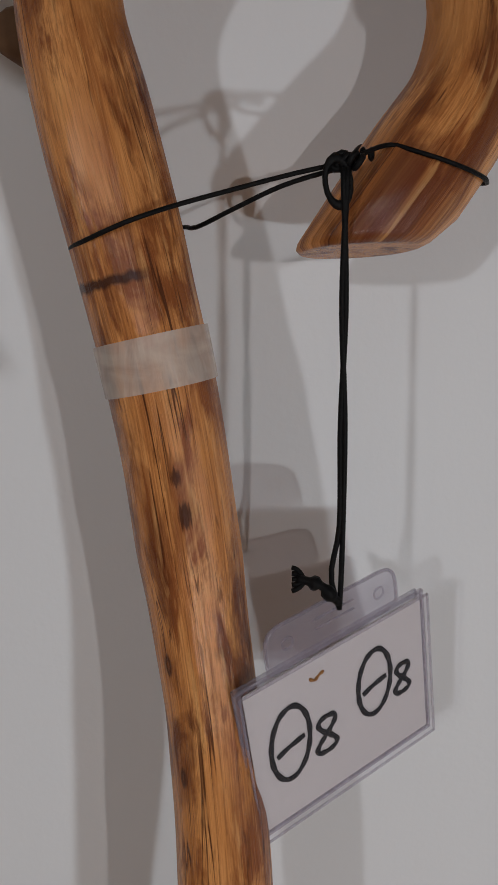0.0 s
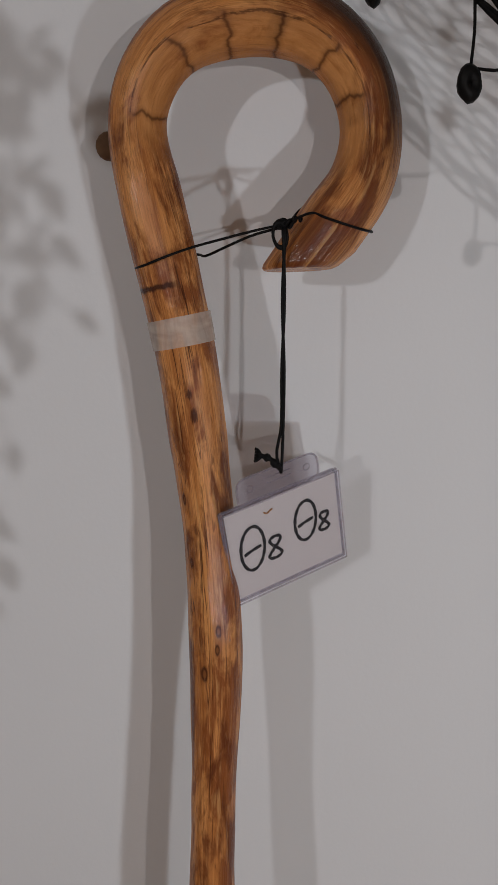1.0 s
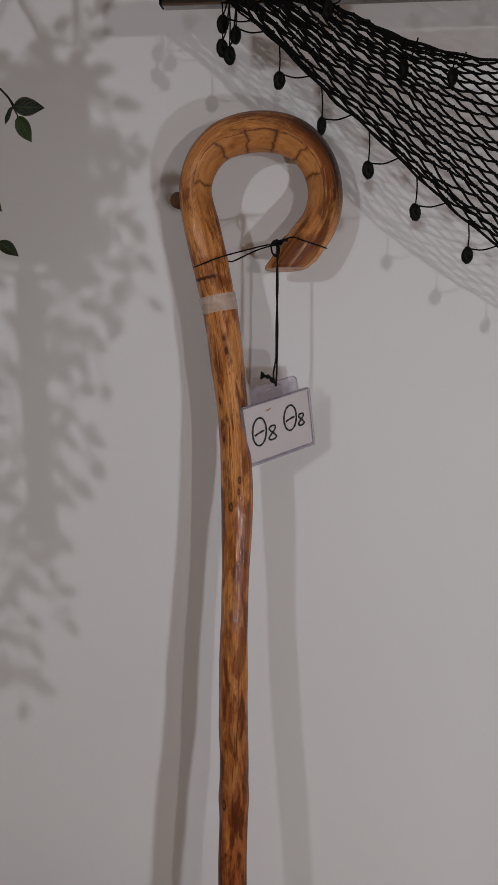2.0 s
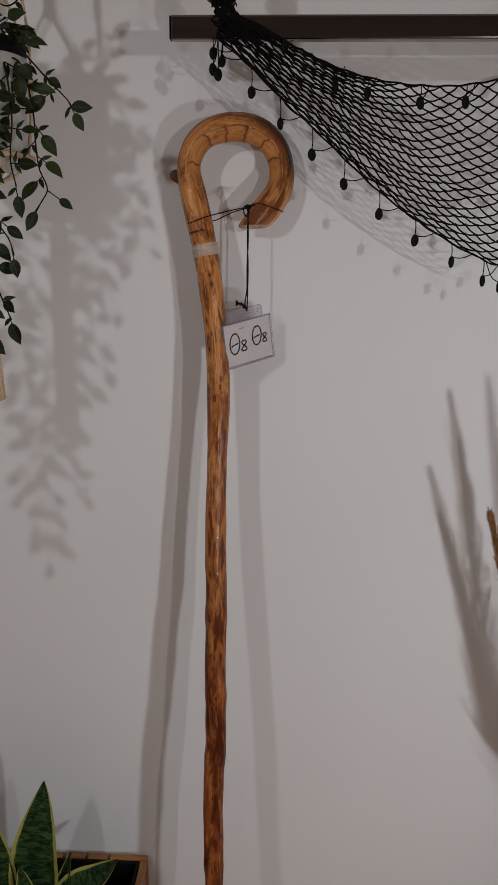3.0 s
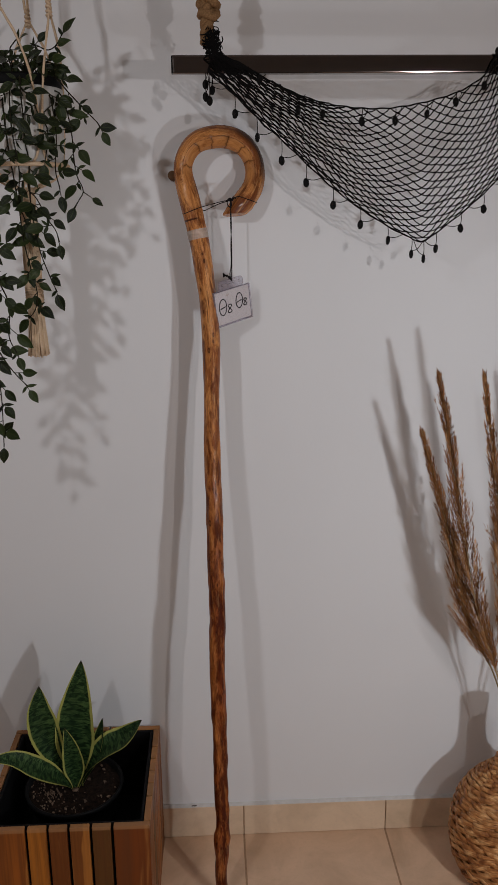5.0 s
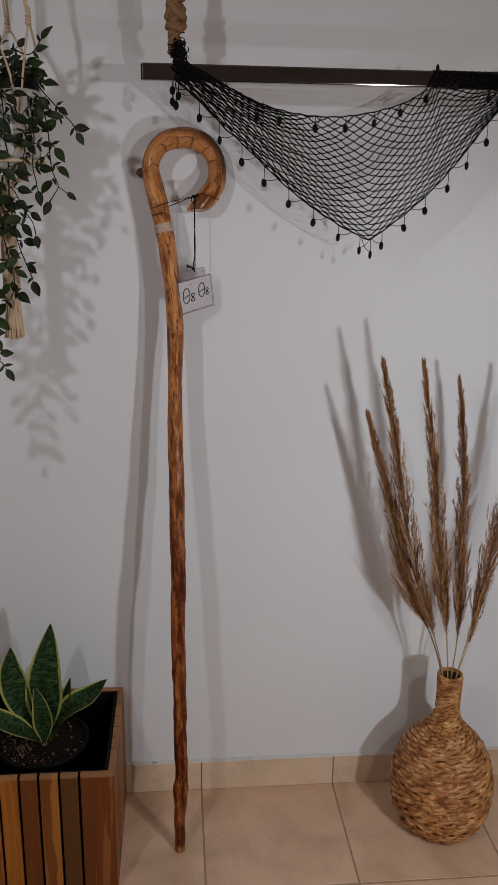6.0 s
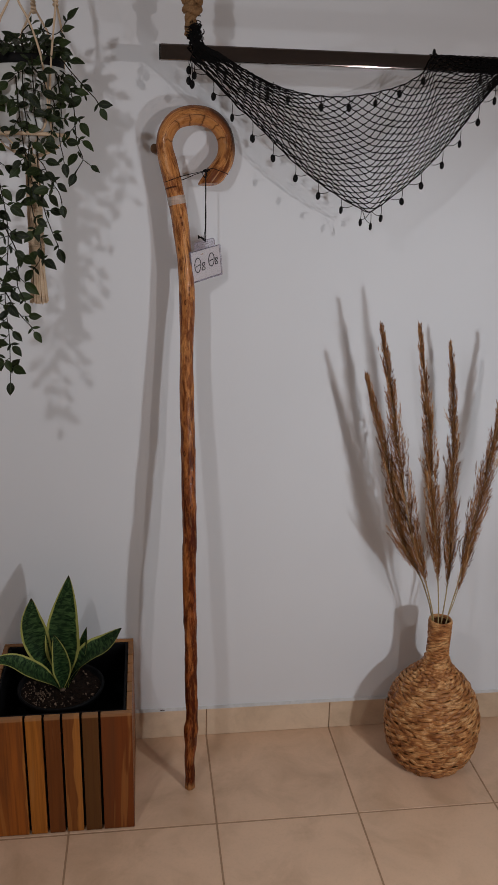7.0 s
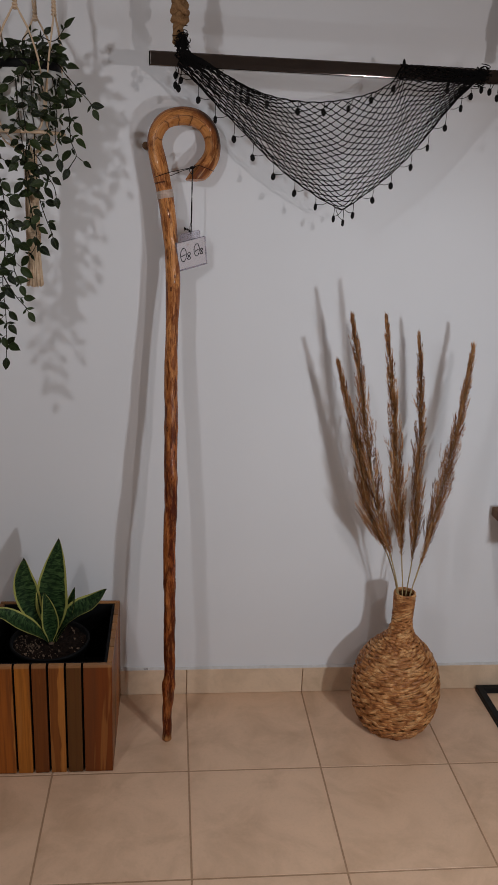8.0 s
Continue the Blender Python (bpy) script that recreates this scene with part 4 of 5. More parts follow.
for i in range(9):
    r = 0.0925 * i / 8
    for k_ in range(36):
        a = 2 * math.pi * k_ / 36
        x, y = PC[0] + r * math.cos(a), PC[1] + r * math.sin(a)
        soil.v.append(Vector((x, y, 0.266 + 0.006 * noise.noise(Vector((x * 60, y * 60, 1))) + 0.004 * (1 - i / 8))))
for i in range(8):
    for k_ in range(36):
        a, b = i * 36 + k_, i * 36 + (k_ + 1) % 36
        soil.f.append((a, a + 36, b + 36, b))
dirt = tagged(new("potting_soil", soil.mesh("potting_soil", SOIL)), "dark potting soil with pale bark chips", "soil", kind="stuff")
rng = random.Random(11)
ch = Soup()
for i in range(170):
    a, r = (rng.uniform(0, 6.28), 0.088 * math.sqrt(rng.random())) if i % 3 == 0 else (rng.gauss(3.75, 0.5), rng.uniform(0.035, 0.086))
    sz = rng.uniform(0.0010, 0.0030) if i % 6 else rng.uniform(0.003, 0.0055)
    m = pose(PC[0] + r * math.cos(a), PC[1] + r * math.sin(a), 0.2715 + rng.uniform(0, 0.003), rng.uniform(0, 90), rng.uniform(0, 90), rng.uniform(0, 90))
    o = len(ch.v)
    for v in ((-1, 0, 0), (0.7, -0.7, 0), (0.8, 0.6, 0.1), (-0.2, 0.8, 0), (0, 0, 0.6), (0, 0.1, -0.5)):
        ch.v.append(m @ (Vector(v) * sz))
    for a_, b_ in ((0, 1), (1, 2), (2, 3), (3, 0)):
        ch.f += [(o + a_, o + b_, o + 4), (o + b_, o + a_, o + 5)]
child("bark_chips", ch.mesh("bark_chips", CHIP, False), dirt)

pebble = Soup()
pebble.ring(pose(-0.347, -0.186, 0.2765, 60, 0, 20), 0.0032, 0.0036, 1.2, 12, 8)
pebble.v = [v + Vector((1, 1, 1)) * 0.0012 * noise.noise(v * 200) for v in pebble.v]
tagged(new("pebble", pebble.mesh("pebble", CHIP)), "small pale stone lying on the potting soil", "stone")

plant = thing("snake_plant", (-0.35, -0.165, 0.266), "snake plant with banded green leaves edged in yellow", "plant")


def blade(points, widest, faceto, fold=0.30, peak=0.45, base=0.20):
    """A thick pointed leaf along a curve, trough-shaped across."""
    n, m = 26, 9
    mid = spline(points, n)
    verts, faces, uvs = [], [], []
    toward = Vector(faceto).normalized()
    for layer in (0, 1):
        for i, p in enumerate(mid):
            f = i / (n - 1)
            t = (mid[min(i + 1, n - 1)] - mid[max(i - 1, 0)]).normalized()
            side = t.cross(toward).normalized()
            nor = side.cross(t).normalized()
            w = base + (1 - base) * (0.5 - 0.5 * math.cos(math.pi * f / peak)) if f < peak else math.cos((f - peak) / (1 - peak) * math.pi / 2) ** 0.85
            w = max(0.012, w) * widest / 2
            for k_ in range(m):
                c_ = 2 * k_ / (m - 1) - 1
                wave = 0.05 * w * math.sin(9 * f + 2 * c_)
                verts.append(p + side * (c_ * w) + nor * (fold * w * c_ * c_ * (1.3 - f) + wave * abs(c_) - 0.0021 * layer * (1.001 - c_ * c_)))
                uvs.append((0.5 + 0.5 * c_, f))
    for i in range(n - 1):
        for k_ in range(m - 1):
            a = i * m + k_
            faces.append((a, a + 1, a + 1 + m, a + m))
            o = n * m
            faces.append((o + a, o + a + m, o + a + 1 + m, o + a + 1))
    me = bpy.data.meshes.new("leaf")
    me.from_pydata([tuple(v) for v in verts], [], faces)
    me.materials.append(SNAKE)
    lay = me.uv_layers.new(name="UVMap")
    lay.data.foreach_set("uv", [c_ for l in me.loops for c_ in uvs[l.vertex_index]])
    me.polygons.foreach_set("use_smooth", [True] * len(me.polygons))
    return child("leaf", me, plant)


blade([(-0.345, -0.160, 0.268), (-0.345, -0.157, 0.333), (-0.344, -0.155, 0.415), (-0.331, -0.152, 0.502), (-0.326, -0.150, 0.536), (-0.3245, -0.150, 0.548)], 0.078, (0.1, -1, 0.1), 0.40, 0.40, 0.24)
blade([(-0.352, -0.168, 0.268), (-0.372, -0.170, 0.320), (-0.398, -0.172, 0.385), (-0.410, -0.172, 0.450), (-0.407, -0.170, 0.505)], 0.060, (0.35, -1, 0.1), 0.55, 0.62, 0.07)
blade([(-0.343, -0.168, 0.268), (-0.320, -0.165, 0.315), (-0.285, -0.162, 0.352), (-0.245, -0.158, 0.375), (-0.210, -0.155, 0.412)], 0.056, (-0.35, -0.5, 0.9), 0.55, 0.62, 0.08)
blade([(-0.352, -0.172, 0.268), (-0.378, -0.205, 0.320), (-0.412, -0.226, 0.358), (-0.452, -0.240, 0.392), (-0.500, -0.252, 0.398)], 0.045, (0.25, -0.55, 0.9), 0.5, 0.5)
blade([(-0.349, -0.178, 0.268), (-0.346, -0.184, 0.320), (-0.350, -0.188, 0.375), (-0.360, -0.186, 0.420)], 0.042, (0.15, -1, 0.25), 0.5, 0.45)
blade([(-0.337, -0.158, 0.268), (-0.316, -0.148, 0.310), (-0.300, -0.142, 0.358), (-0.291, -0.138, 0.408)], 0.036, (-0.7, -0.8, 0.2), 0.6, 0.5)

# ---------------------------------------------------------------- hanging pot with trailing vines
HX, HY = -0.350, -0.200
hang = thing("macrame_hanger", (HX, HY, 1.45), "cream cotton macrame hanger with a long tassel", "plant hanger")
hp = thing("hanging_pot", (HX, HY, 1.46), "white glazed ceramic pot held in a macrame hanger", "pot")
child("body", Soup().turned([(0.030, 1.462), (0.052, 1.464), (0.061, 1.475), (0.066, 1.52), (0.068, 1.58), (0.0685, 1.594), (0.0635, 1.594), (0.062, 1.57), (0.02, 1.565)], 48, (HX, HY)).mesh("body", CERAMIC), hp)
child("inner_rim", Soup().turned([(0.060, 1.590), (0.0655, 1.592), (0.0672, 1.598), (0.0672, 1.608), (0.0655, 1.611), (0.0630, 1.609), (0.060, 1.60)], 48, (HX, HY)).mesh("inner_rim", LINER), hp, "black plastic inner pot rim")
rng = random.Random(21)
for k_ in range(4):
    a = radians(-10 + 90 * k_)
    for s_ in (-1, 1):
        b = a + s_ * 0.42
        pts = [(HX + 0.004 * math.cos(a), HY + 0.004 * math.sin(a), TOP - 0.02), (HX + 0.034 * math.cos(a) + s_ * 0.002, HY + 0.034 * math.sin(a), 2.0),
               (HX + 0.052 * math.cos(a) + s_ * 0.003, HY + 0.052 * math.sin(a), 1.75), (HX + 0.058 * math.cos(a), HY + 0.058 * math.sin(a), 1.712), (HX + 0.066 * math.cos(b), HY + 0.066 * math.sin(b), 1.66),
               (HX + 0.0725 * math.cos(a + s_ * 0.66), HY + 0.0725 * math.sin(a + s_ * 0.66), 1.600), (HX + 0.070 * math.cos(a + s_ * 0.75), HY + 0.070 * math.sin(a + s_ * 0.75), 1.505),
               (HX + 0.052 * math.cos(a + s_ * 0.4), HY + 0.052 * math.sin(a + s_ * 0.4), 1.462), (HX + 0.012 * math.cos(a), HY + 0.012 * math.sin(a), 1.440)]
        child("string", Soup().tube(spline(pts, 60), lambda i: 0.0019 + 0.0004 * math.sin(i * 2.1), 6).mesh("string", COTTON), hang)
    kn = Soup()
    for i in range(5):
        kn.ring(pose(HX + 0.058 * math.cos(a), HY + 0.058 * math.sin(a), 1.700 + 0.006 * i, 70 + 15 * (i % 2), 12 * i, 0), 0.0034, 0.0024, 1.0, 10, 6)
    child("knot", kn.mesh("knot", COTTON), hang)
band_ = Soup().ring(pose(HX, HY, 1.478, 90, 0, 0), 0.0692, 0.0036, 1.0, 48, 8)
child("ring", band_.mesh("ring", COTTON), hang)
for i in range(24):
    a = 2 * math.pi * i / 24
    pts = [(HX + 0.011 * math.cos(a), HY + 0.011 * math.sin(a), 1.445), (HX + 0.0125 * math.cos(a + 0.4), HY + 0.0125 * math.sin(a + 0.4), 1.36), (HX + 0.0125 * math.cos(a + 0.6), HY + 0.0125 * math.sin(a + 0.6), 1.262)]
    child("cord", Soup().tube(spline(pts, 14), 0.0021, 5).mesh("cord", COTTON), hang)
wrapk = Soup()
for i in range(7):
    wrapk.ring(pose(HX, HY, 1.258 + 0.0042 * i, 90, 0, 0), 0.0135, 0.0024, 1.0, 20, 6)
child("wrap", wrapk.mesh("wrap", COTTON), hang)
fringe = Soup()
for i in range(120):
    a, r0 = rng.uniform(0, 6.28), 0.012 * math.sqrt(rng.random())
    r1 = r0 * 1.45 + rng.uniform(0, 0.002)
    z1 = 1.168 + rng.uniform(-0.002, 0.006)
    pts = [(HX + r0 * math.cos(a), HY + r0 * math.sin(a), 1.262), (HX + (r0 * 1.25 + 0.001 * math.sin(i)) * math.cos(a), HY + r0 * 1.25 * math.sin(a), 1.215), (HX + r1 * math.cos(a) + rng.uniform(-0.001, 0.001), HY + r1 * math.sin(a), z1)]
    fringe.tube(spline(pts, 6), 0.0014, 4)
tagged(child("tassel", fringe.mesh("tassel", COTTON), hang), "frayed cotton tassel", kind="stuff")

ivy = thing("trailing_plant", (HX, HY, 1.585), "trailing artificial vine plant with small dark green leaves", "plant")


def leaf_mesh(length, width, curl):
    """A pointed oval leaf, folded a little along its rib."""
    n = 10
    verts, faces, uvs = [], [], []
    for i in range(n):
        f = i / (n - 1)
        w = width / 2 * (math.sin(math.pi * f ** 0.82) ** 0.88 * (1 - 0.30 * f ** 6) if 0 < f < 1 else 0.0) + 0.0001
        zc = -curl * length * f * f
        for c_ in (-1, -0.5, 0, 0.5, 1):
            verts.append((c_ * w, f * length, zc + 0.24 * w * abs(c_) + 0.0004 * math.sin(9 * f + c_)))
            uvs.append((0.5 + 0.5 * c_, f))
    for i in range(n - 1):
        for k_ in range(4):
            a = i * 5 + k_
            faces.append((a, a + 1, a + 6, a + 5))
    me = bpy.data.meshes.new("leaf")
    me.from_pydata(verts, [], faces)
    me.materials.append(LEAF)
    lay = me.uv_layers.new(name="UVMap")
    lay.data.foreach_set("uv", [c_ for l in me.loops for c_ in uvs[l.vertex_index]])
    me.polygons.foreach_set("use_smooth", [True] * len(me.polygons))
    return me


LEAVES = [leaf_mesh(0.0305, 0.0162, 0.12), leaf_mesh(0.0275, 0.0158, 0.28), leaf_mesh(0.0250, 0.0138, 0.05), leaf_mesh(0.0150, 0.0052, 0.15)]
rng = random.Random(33)


def vine(points, spacing=0.0186, size=0.98):
    """A hanging stem with short-stalked leaves, most of them turned to the room."""
    n = 40
    mid = spline(points, n)
    length = sum((b - a).length for a, b in zip(mid, mid[1:]))
    st = Soup().tube(mid, lambda i: 0.00135 - 0.0005 * i / n, 5)
    spots = []
    count = max(2, int(length / spacing))
    for q in range(count):
        f = (q + 0.6) / count
        i = min(n - 2, int(f * (n - 1)))
        t = (mid[i + 1] - mid[i]).normalized()
        sgn = -1 if q % 2 else 1
        out = Vector((sgn * rng.uniform(0.5, 1.0), -rng.uniform(-0.2, 0.7), rng.uniform(-0.7, 0.35))) + t * 0.35
        if q == count - 1:
            out = t + Vector((0, -0.2, -0.3))
        out.normalize()
        twig = rng.uniform(0.007, 0.019)
        root = mid[i] + out * twig
        st.tube([mid[i], root], 0.0007, 4, False)
        spots.append((root, out, True))
        flank = out.cross(Vector((rng.uniform(-0.4, 0.4), -1, rng.uniform(-0.3, 0.5)))).normalized()
        for s_ in (-1, 1):
            if rng.random() < 0.6:
                spots.append((mid[i] + out * twig * 0.5, (out * rng.uniform(0.3, 0.8) + flank * s_).normalized(), rng.random() < 0.05))
    ob = child("vine", st.mesh("vine", VINE), ivy, "dark vine stem")
    for root, out, main in spots:
        up = Vector((rng.uniform(-0.5, 0.5), -1.0, rng.uniform(0.0, 0.9))).normalized()
        x = out.cross(up).normalized()
        z = x.cross(out).normalized()
        m = Matrix((x, out, z)).transposed().to_4x4()
        me = LEAVES[rng.choice((0, 1, 2)) if main else 3]
        lf = part("leaf", me, ob)
        lf.matrix_basis = Matrix.Translation(root) @ m @ Matrix.Scale(size * rng.uniform(0.85, 1.15), 4)


vine([(-0.330, -0.220, 1.600), (-0.291, -0.225, 1.610), (-0.269, -0.225, 1.588), (-0.245, -0.222, 1.562), (-0.227, -0.220, 1.544), (-0.220, -0.220, 1.534)])
vine([(-0.335, -0.225, 1.590), (-0.284, -0.230, 1.587), (-0.272, -0.230, 1.560), (-0.266, -0.230, 1.524), (-0.265, -0.230, 1.489), (-0.262, -0.230, 1.462), (-0.253, -0.230, 1.438), (-0.260, -0.230, 1.425), (-0.270, -0.230, 1.411)])
vine([(-0.338, -0.250, 1.590), (-0.332, -0.272, 1.604), (-0.332, -0.275, 1.579), (-0.332, -0.270, 1.548), (-0.333, -0.265, 1.509), (-0.330, -0.260, 1.482), (-0.335, -0.255, 1.440), (-0.325, -0.250, 1.427), (-0.310, -0.250, 1.395), (-0.298, -0.250, 1.377), (-0.293, -0.250, 1.358)])
vine([(-0.330, -0.265, 1.470), (-0.333, -0.258, 1.420), (-0.331, -0.250, 1.380), (-0.329, -0.245, 1.357), (-0.324, -0.240, 1.332), (-0.318, -0.240, 1.314), (-0.312, -0.240, 1.297), (-0.304, -0.240, 1.278)])
vine([(-0.332, -0.272, 1.586), (-0.316, -0.270, 1.570), (-0.309, -0.265, 1.547), (-0.299, -0.262, 1.533), (-0.299, -0.260, 1.515), (-0.306, -0.258, 1.480)])
vine([(-0.360, -0.258, 1.600), (-0.362, -0.268, 1.560), (-0.358, -0.262, 1.480), (-0.353, -0.255, 1.420), (-0.351, -0.250, 1.368), (-0.346, -0.245, 1.329), (-0.340, -0.240, 1.297), (-0.337, -0.240, 1.271), (-0.344, -0.240, 1.246), (-0.355, -0.240, 1.236)])
vine([(-0.380, -0.250, 1.600), (-0.405, -0.262, 1.580), (-0.412, -0.258, 1.500), (-0.405, -0.265, 1.415), (-0.390, -0.280, 1.308), (-0.403, -0.280, 1.187), (-0.400, -0.280, 1.111), (-0.403, -0.280, 1.026)], 0.018)
vine([(-0.425, -0.265, 1.372), (-0.430, -0.280, 1.293), (-0.421, -0.280, 1.210), (-0.427, -0.280, 1.126), (-0.421, -0.280, 1.074)])
vine([(-0.395, -0.280, 1.314), (-0.375, -0.280, 1.262), (-0.379, -0.280, 1.210), (-0.366, -0.280, 1.178)])
vine([(-0.403, -0.280, 1.199), (-0.387, -0.280, 1.168), (-0.372, -0.280, 1.147), (-0.355, -0.280, 1.128)], 0.018)
vine([(-0.335, -0.200, 1.600), (-0.324, -0.205, 1.659), (-0.300, -0.205, 1.652), (-0.287, -0.205, 1.658), (-0.273, -0.205, 1.679)])
vine([(-0.350, -0.210, 1.600), (-0.352, -0.235, 1.645), (-0.341, -0.250, 1.655), (-0.333, -0.255, 1.660)])
vine([(-0.370, -0.200, 1.600), (-0.405, -0.215, 1.630), (-0.430, -0.220, 1.590), (-0.438, -0.220, 1.500), (-0.430, -0.220, 1.410), (-0.425, -0.220, 1.330), (-0.428, -0.220, 1.260)])
vine([(-0.345, -0.250, 1.600), (-0.348, -0.272, 1.590), (-0.350, -0.275, 1.530), (-0.345, -0.268, 1.470), (-0.350, -0.260, 1.420), (-0.342, -0.255, 1.385)], 0.022)
vine([(-0.30, -0.235, 1.59), (-0.292, -0.245, 1.57), (-0.288, -0.246, 1.52), (-0.293, -0.244, 1.47), (-0.288, -0.242, 1.44)])
for i in range(14):
    a = radians(180 + 17 * i)
    vine([(HX + 0.02 * math.cos(a), HY + 0.02 * math.sin(a), 1.585), (HX + 0.040 * math.cos(a), HY + 0.040 * math.sin(a), 1.622 + 0.006 * (i % 3)), (HX + 0.062 * math.cos(a), HY + 0.062 * math.sin(a), 1.624 + 0.01 * (i % 2))], 0.016, 0.85)
tagged(new("vine_soil", Soup().turned([(0.0625, 1.572), (0.0625, 1.590), (0.03, 1.593), (0.002, 1.594)], 32, (HX, HY)).mesh("vine_soil", SOIL)), "dark moss filling the hanging pot", "soil")

# ---------------------------------------------------------------- woven vase with pampas plumes
VX, VY = 0.559, -0.162
vase = thing("woven_vase", (VX, VY, 0.0), "round woven water hyacinth floor vase with a narrow neck", "vase")
OUT = [(0.058, 0.001), (0.075, 0.006), (0.097, 0.030), (0.113, 0.068), (0.1195, 0.112), (0.1165, 0.155), (0.105, 0.195), (0.082, 0.232), (0.052, 0.262), (0.034, 0.285), (0.0265, 0.312), (0.0255, 0.345), (0.0275, 0.378), (0.0295, 0.402)]
curve = spline([Vector((r * 0.945, 0, z * 0.988)) for r, z in OUT], 200)
core = [(max(0.001, p.x - 0.0045), p.z) for p in curve[::5]] + [(0.0215, 0.394), (0.019, 0.37), (0.019, 0.30), (0.03, 0.27)]
child("core", Soup().turned(core, 48, (VX, VY)).mesh("core", WEAVE_DARK), vase, "dark wicker core")
rng = random.Random(8)
total = sum((b - a).length for a, b in zip(curve, curve[1:]))
rows = 50
run, i = 0.0, 0
for row in range(rows):
    f0, f1 = (1 - (1 - row / rows) ** 1.45), (1 - (1 - (row + 1) / rows) ** 1.45)
    want = total * (f0 + f1) / 2
    while i < 198 and run + (curve[i + 1] - curve[i]).length < want:
        run += (curve[i + 1] - curve[i]).length
        i += 1
    R, Z = curve[i].x, curve[i].z
    tan = (curve[i + 1] - curve[i]).normalized()
    nrm = Vector((tan.z, 0, -tan.x))
    pitch = rng.uniform(0.070, 0.078) if R > 0.06 else 0.036
    twists = max(4, round(2 * math.pi * R / pitch))
    lay = -1 if row % 7 == 6 else 1
    half = total * (f1 - f0) / 2
    n = max(48, int(2 * math.pi * R / 0.0042))
    phase = row * 0.95 + rng.uniform(-0.5, 0.5)
    for ply in (0, 1):
        vs, fs, gs = [], [], []
        for j in range(n):
            a = 2 * math.pi * j / n
            w = lay * twists * a + phase + ply * math.pi
            wob = noise.noise(Vector((math.cos(a) * 7, math.sin(a) * 7, row * 3.1 + ply)))
            mid_t, mid_n = half * 0.56 * math.sin(w), half * 0.80 * math.cos(w) + 0.0012 * wob
            size_t, size_n = half * (1.06 + 0.28 * wob), half * (0.42 + 0.12 * wob)
            for q in range(8):
                b = 2 * math.pi * q / 8
                off = tan * (mid_t + size_t * math.cos(b)) + nrm * (mid_n + size_n * math.sin(b))
                rr = R + off.x
                vs.append(Vector((VX + rr * math.cos(a), VY + rr * math.sin(a), max(0.0008, Z + off.z))))
                gs.append(Vector((0.004 * math.cos(b), 0.004 * math.sin(b), a * R)))
        for j in range(n):
            for q in range(8):
                fs.append((j * 8 + q, ((j + 1) % n) * 8 + q, ((j + 1) % n) * 8 + (q + 1) % 8, j * 8 + (q + 1) % 8))
        child("twisted_strand", wood_mesh("twisted_strand", vs, fs, gs, WEAVE), vase)
child("rim", Soup().ring(pose(VX, VY, 0.3985, 90, 0, 0), 0.0258, 0.0030, 1.0, 36, 8).mesh("rim", WEAVE), vase, "bound wicker rim")


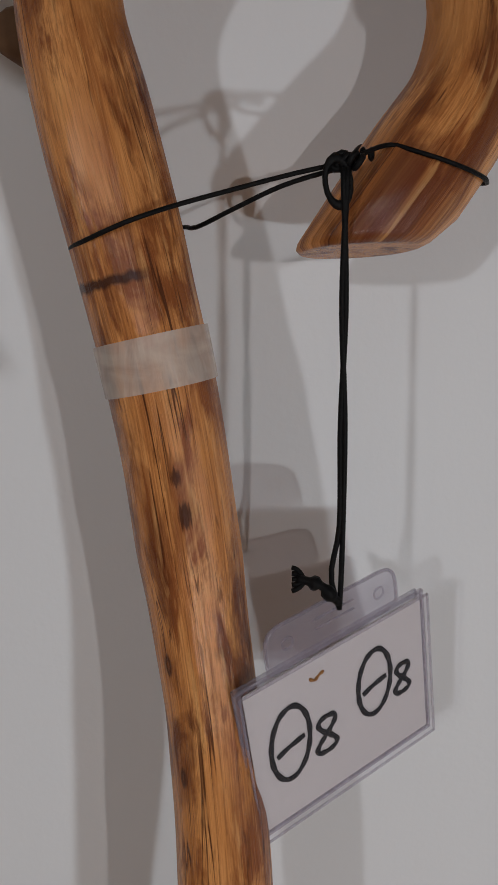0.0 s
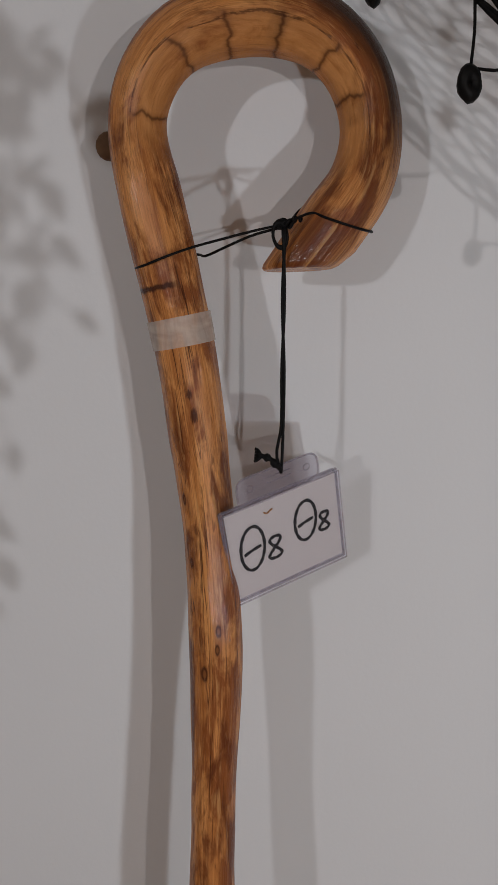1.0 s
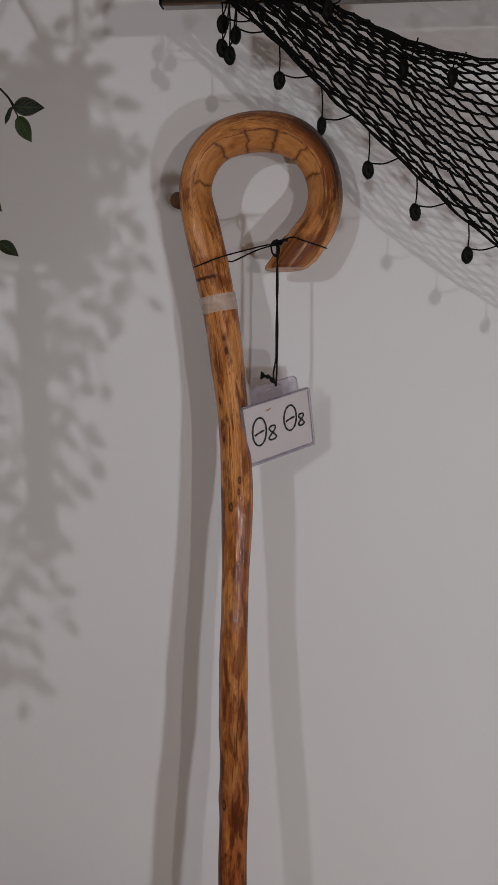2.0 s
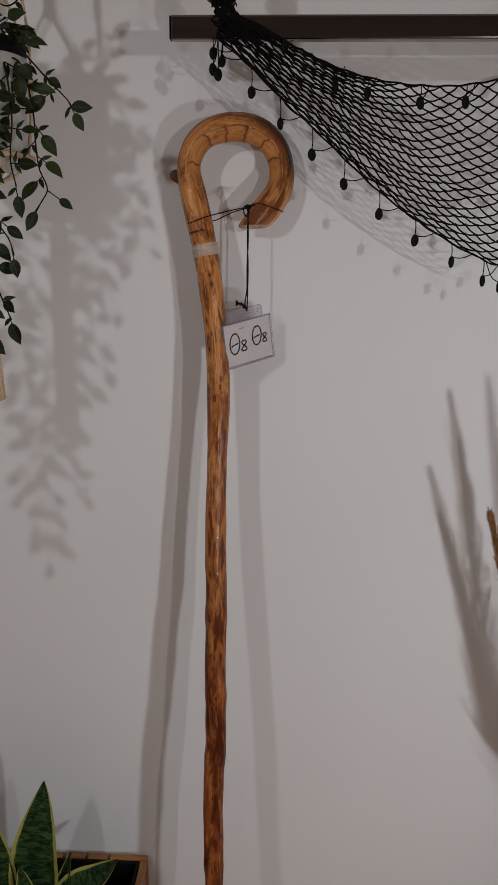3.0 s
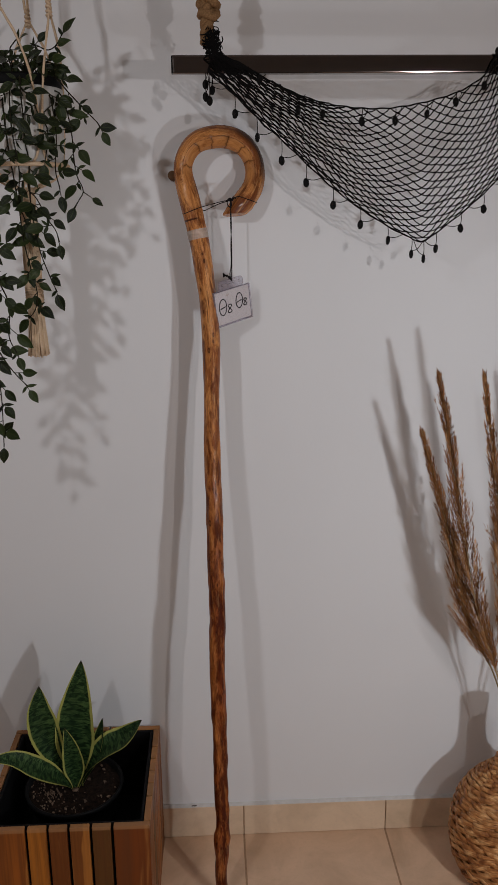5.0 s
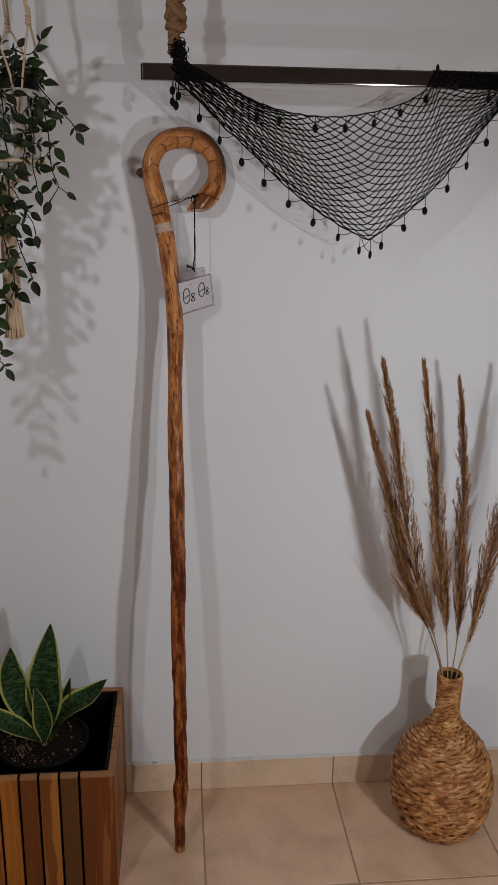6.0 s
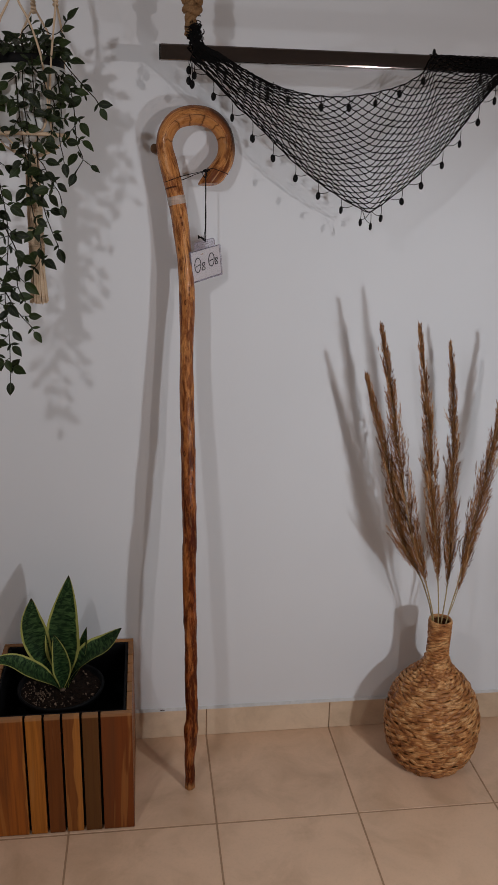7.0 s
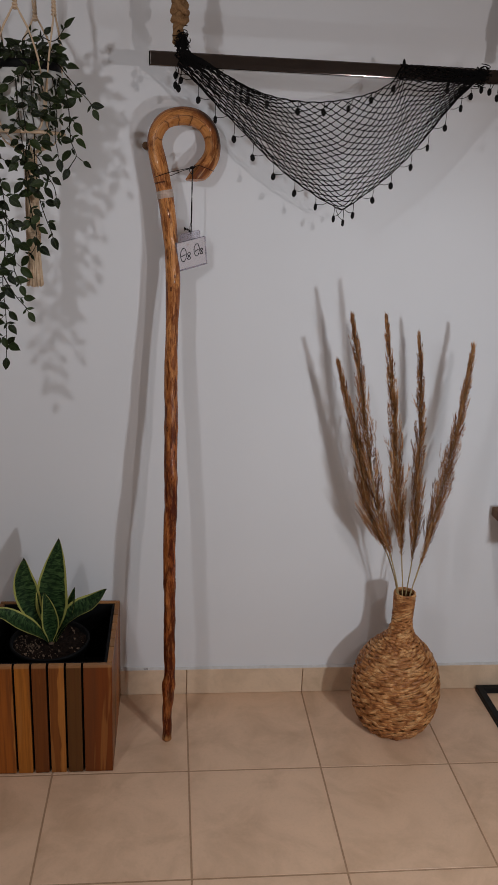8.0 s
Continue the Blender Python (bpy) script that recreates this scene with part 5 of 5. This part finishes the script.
def plume(points, base_f, fat, count, seed):
    """One dried pampas stem: a bare stalk and a seed head of upswept branchlets, each a brush of fine hairs."""
    r = random.Random(seed)
    pm = thing("pampas_plume", points[0], "dried brown pampas plume standing in the woven vase", "dried grass", "pampas plumes in the vase")
    n = 90
    mid = spline(points, n)
    child("stalk", Soup().tube(mid, lambda i: 0.0021 - 0.0014 * i / n, 6).mesh("stalk", STALK), pm)
    whole = sum((b - a).length for a, b in zip(mid, mid[1:])) * (1 - base_f)
    hair, tint = Soup(), []
    twigs = max(16, count // 26)
    per = count // twigs
    for q in range(twigs):
        g = ((q + r.random()) / twigs) ** 1.08 * 0.97
        i = min(n - 2, int((base_f + (1 - base_f) * g) * (n - 1)))
        t = (mid[i + 1] - mid[i]).normalized()
        sd = t.orthogonal().normalized()
        a = r.uniform(0, 2 * math.pi)
        out = sd * math.cos(a) + t.cross(sd) * math.sin(a)
        wide = 1.28 * fat * (min(1.0, (g + 0.05) / 0.22) ** 0.6) * (1 - g) ** 0.75 + 0.0012
        long = min(whole * (1 - g) * 0.9 + 0.012, r.uniform(0.55, 1.15) * (0.105 - 0.055 * g))
        loose = 1.75 if r.random() < 0.05 * (1.15 - g) else 1.0
        lean_ = min(0.42, wide * loose * math.sqrt(r.random()) * 0.88 / long)
        tone = max(0.03, min(1.0, r.gauss(0.36, 0.22)))
        bend = out * lean_ * long
        for _ in range(per):
            f = r.random() ** 0.8
            root = mid[i] + t * long * f + bend * math.sin(f * 1.45) - t * 0.006
            aim = (t + out * lean_ * (0.9 - 0.5 * f) * r.uniform(0.5, 1.5) + Vector((r.gauss(0, 1), r.gauss(0, 1), r.gauss(0, 1))) * 0.13).normalized()
            length = r.uniform(0.007, 0.020) * (1.1 - 0.45 * g)
            side = Vector((r.gauss(0, 1), r.gauss(0, 1), r.gauss(0, 1))) * 0.0011 * (1 - 0.6 * g)
            p0 = root + side
            p1 = p0 + aim * length * 0.5
            p2 = p0 + (aim + out * 0.10) * length
            w = r.uniform(0.00026, 0.00060)
            o = len(hair.v)
            s1 = aim.cross(out + Vector((0.01, 0.02, 0.03))).normalized() * w
            s2 = aim.cross(s1).normalized() * w
            hair.v += [p0, p1 + s1, p1 - s1 * 0.5 + s2, p1 - s1 * 0.5 - s2, p2]
            hair.f += [(o, o + 1, o + 2), (o, o + 2, o + 3), (o, o + 3, o + 1), (o + 4, o + 2, o + 1), (o + 4, o + 3, o + 2), (o + 4, o + 1, o + 3)]
            tint += [max(0.0, min(1.0, tone * (0.75 + 0.5 * f) + r.gauss(0, 0.10))), 0.0, 0.0] * 5
    brush = hair.mesh("plume", PLUME, False)
    brush.attributes.new("shade", "FLOAT_VECTOR", "POINT").data.foreach_set("vector", tint)
    child("plume", brush, pm, "feathery brown seed head")


plume([(0.556, -0.163, 0.10), (0.543, -0.164, 0.38), (0.508, -0.178, 0.505), (0.462, -0.175, 0.638), (0.412, -0.172, 0.870), (0.378, -0.170, 1.034), (0.361, -0.168, 1.115)], 0.40, 0.028, 9500, 1)
plume([(0.552, -0.159, 0.10), (0.541, -0.160, 0.38), (0.505, -0.165, 0.500), (0.453, -0.160, 0.600), (0.396, -0.160, 0.811), (0.359, -0.160, 0.938), (0.337, -0.160, 1.008)], 0.45, 0.021, 6800, 2)
plume([(0.560, -0.166, 0.10), (0.551, -0.170, 0.38), (0.527, -0.205, 0.515), (0.505, -0.212, 0.650), (0.470, -0.218, 0.887), (0.441, -0.220, 1.047), (0.428, -0.222, 1.124)], 0.42, 0.021, 7800, 3)
plume([(0.566, -0.161, 0.10), (0.563, -0.158, 0.38), (0.572, -0.150, 0.480), (0.576, -0.130, 0.612), (0.568, -0.110, 0.852), (0.555, -0.102, 0.998), (0.544, -0.10, 1.067)], 0.40, 0.021, 7600, 4)
plume([(0.566, -0.163, 0.10), (0.573, -0.162, 0.38), (0.592, -0.165, 0.495), (0.613, -0.156, 0.602), (0.644, -0.150, 0.784), (0.661, -0.150, 0.941), (0.667, -0.150, 1.048)], 0.44, 0.024, 7800, 5)
plume([(0.563, -0.165, 0.10), (0.568, -0.169, 0.38), (0.575, -0.196, 0.47), (0.588, -0.200, 0.545), (0.597, -0.200, 0.60)], 0.76, 0.011, 800, 6)

# ---------------------------------------------------------------- side table at the edge
table = thing("side_table", (1.07, -0.18, 0.0), "small side table with dark wooden top and black metal frame", "table")
child("tabletop", box_mesh("tabletop", (0.826, -0.352, 0.557), (1.306, -0.016, 0.582), TABLE_WOOD, 0.003), table, "dark wooden top")


def bar(lo, hi):
    child("frame_bar", box_mesh("frame_bar", lo, hi, BLACK_STEEL, 0.0012), table)


for x in (0.850, 1.270):
    bar((x, -0.336, 0.0), (x + 0.018, -0.018, 0.018))
bar((0.8685, -0.036, 0.0), (1.2695, -0.018, 0.018))
bar((0.8685, -0.336, 0.0), (1.2695, -0.318, 0.018))
for y in (-0.336, -0.036):
    bar((1.05, y, 0.0185), (1.068, y + 0.018, 0.5555))

# ---------------------------------------------------------------- tiles
P = 0.333
gap = 0.0045
tile_mesh = box_mesh("tile", (-P / 2 + gap / 2, -P / 2 + gap / 2, -0.006), (P / 2 - gap / 2, P / 2 - gap / 2, 0.0), TILE, 0.0004, 1)
nx0, nx1 = round(X0 / P), round(X1 / P)
rng = random.Random(4)
for j in range(12):
    for i in range(nx0, nx1):
        ob = part("tile", tile_mesh, floor)
        ob.location = ((i + 0.5) * P, -(j + 0.5) * P, rng.uniform(-0.0003, 0.0))
base_mesh = box_mesh("skirting_tile", (-P / 2 + 0.001, -0.0085, 0.0005), (P / 2 - 0.001, -0.004, 0.0795), BASE, 0.001, 1)
for i in range(nx0, nx1):
    ob = part("skirting_tile", base_mesh, baseboard)
    ob.location = ((i + 0.5) * P, 0, 0)
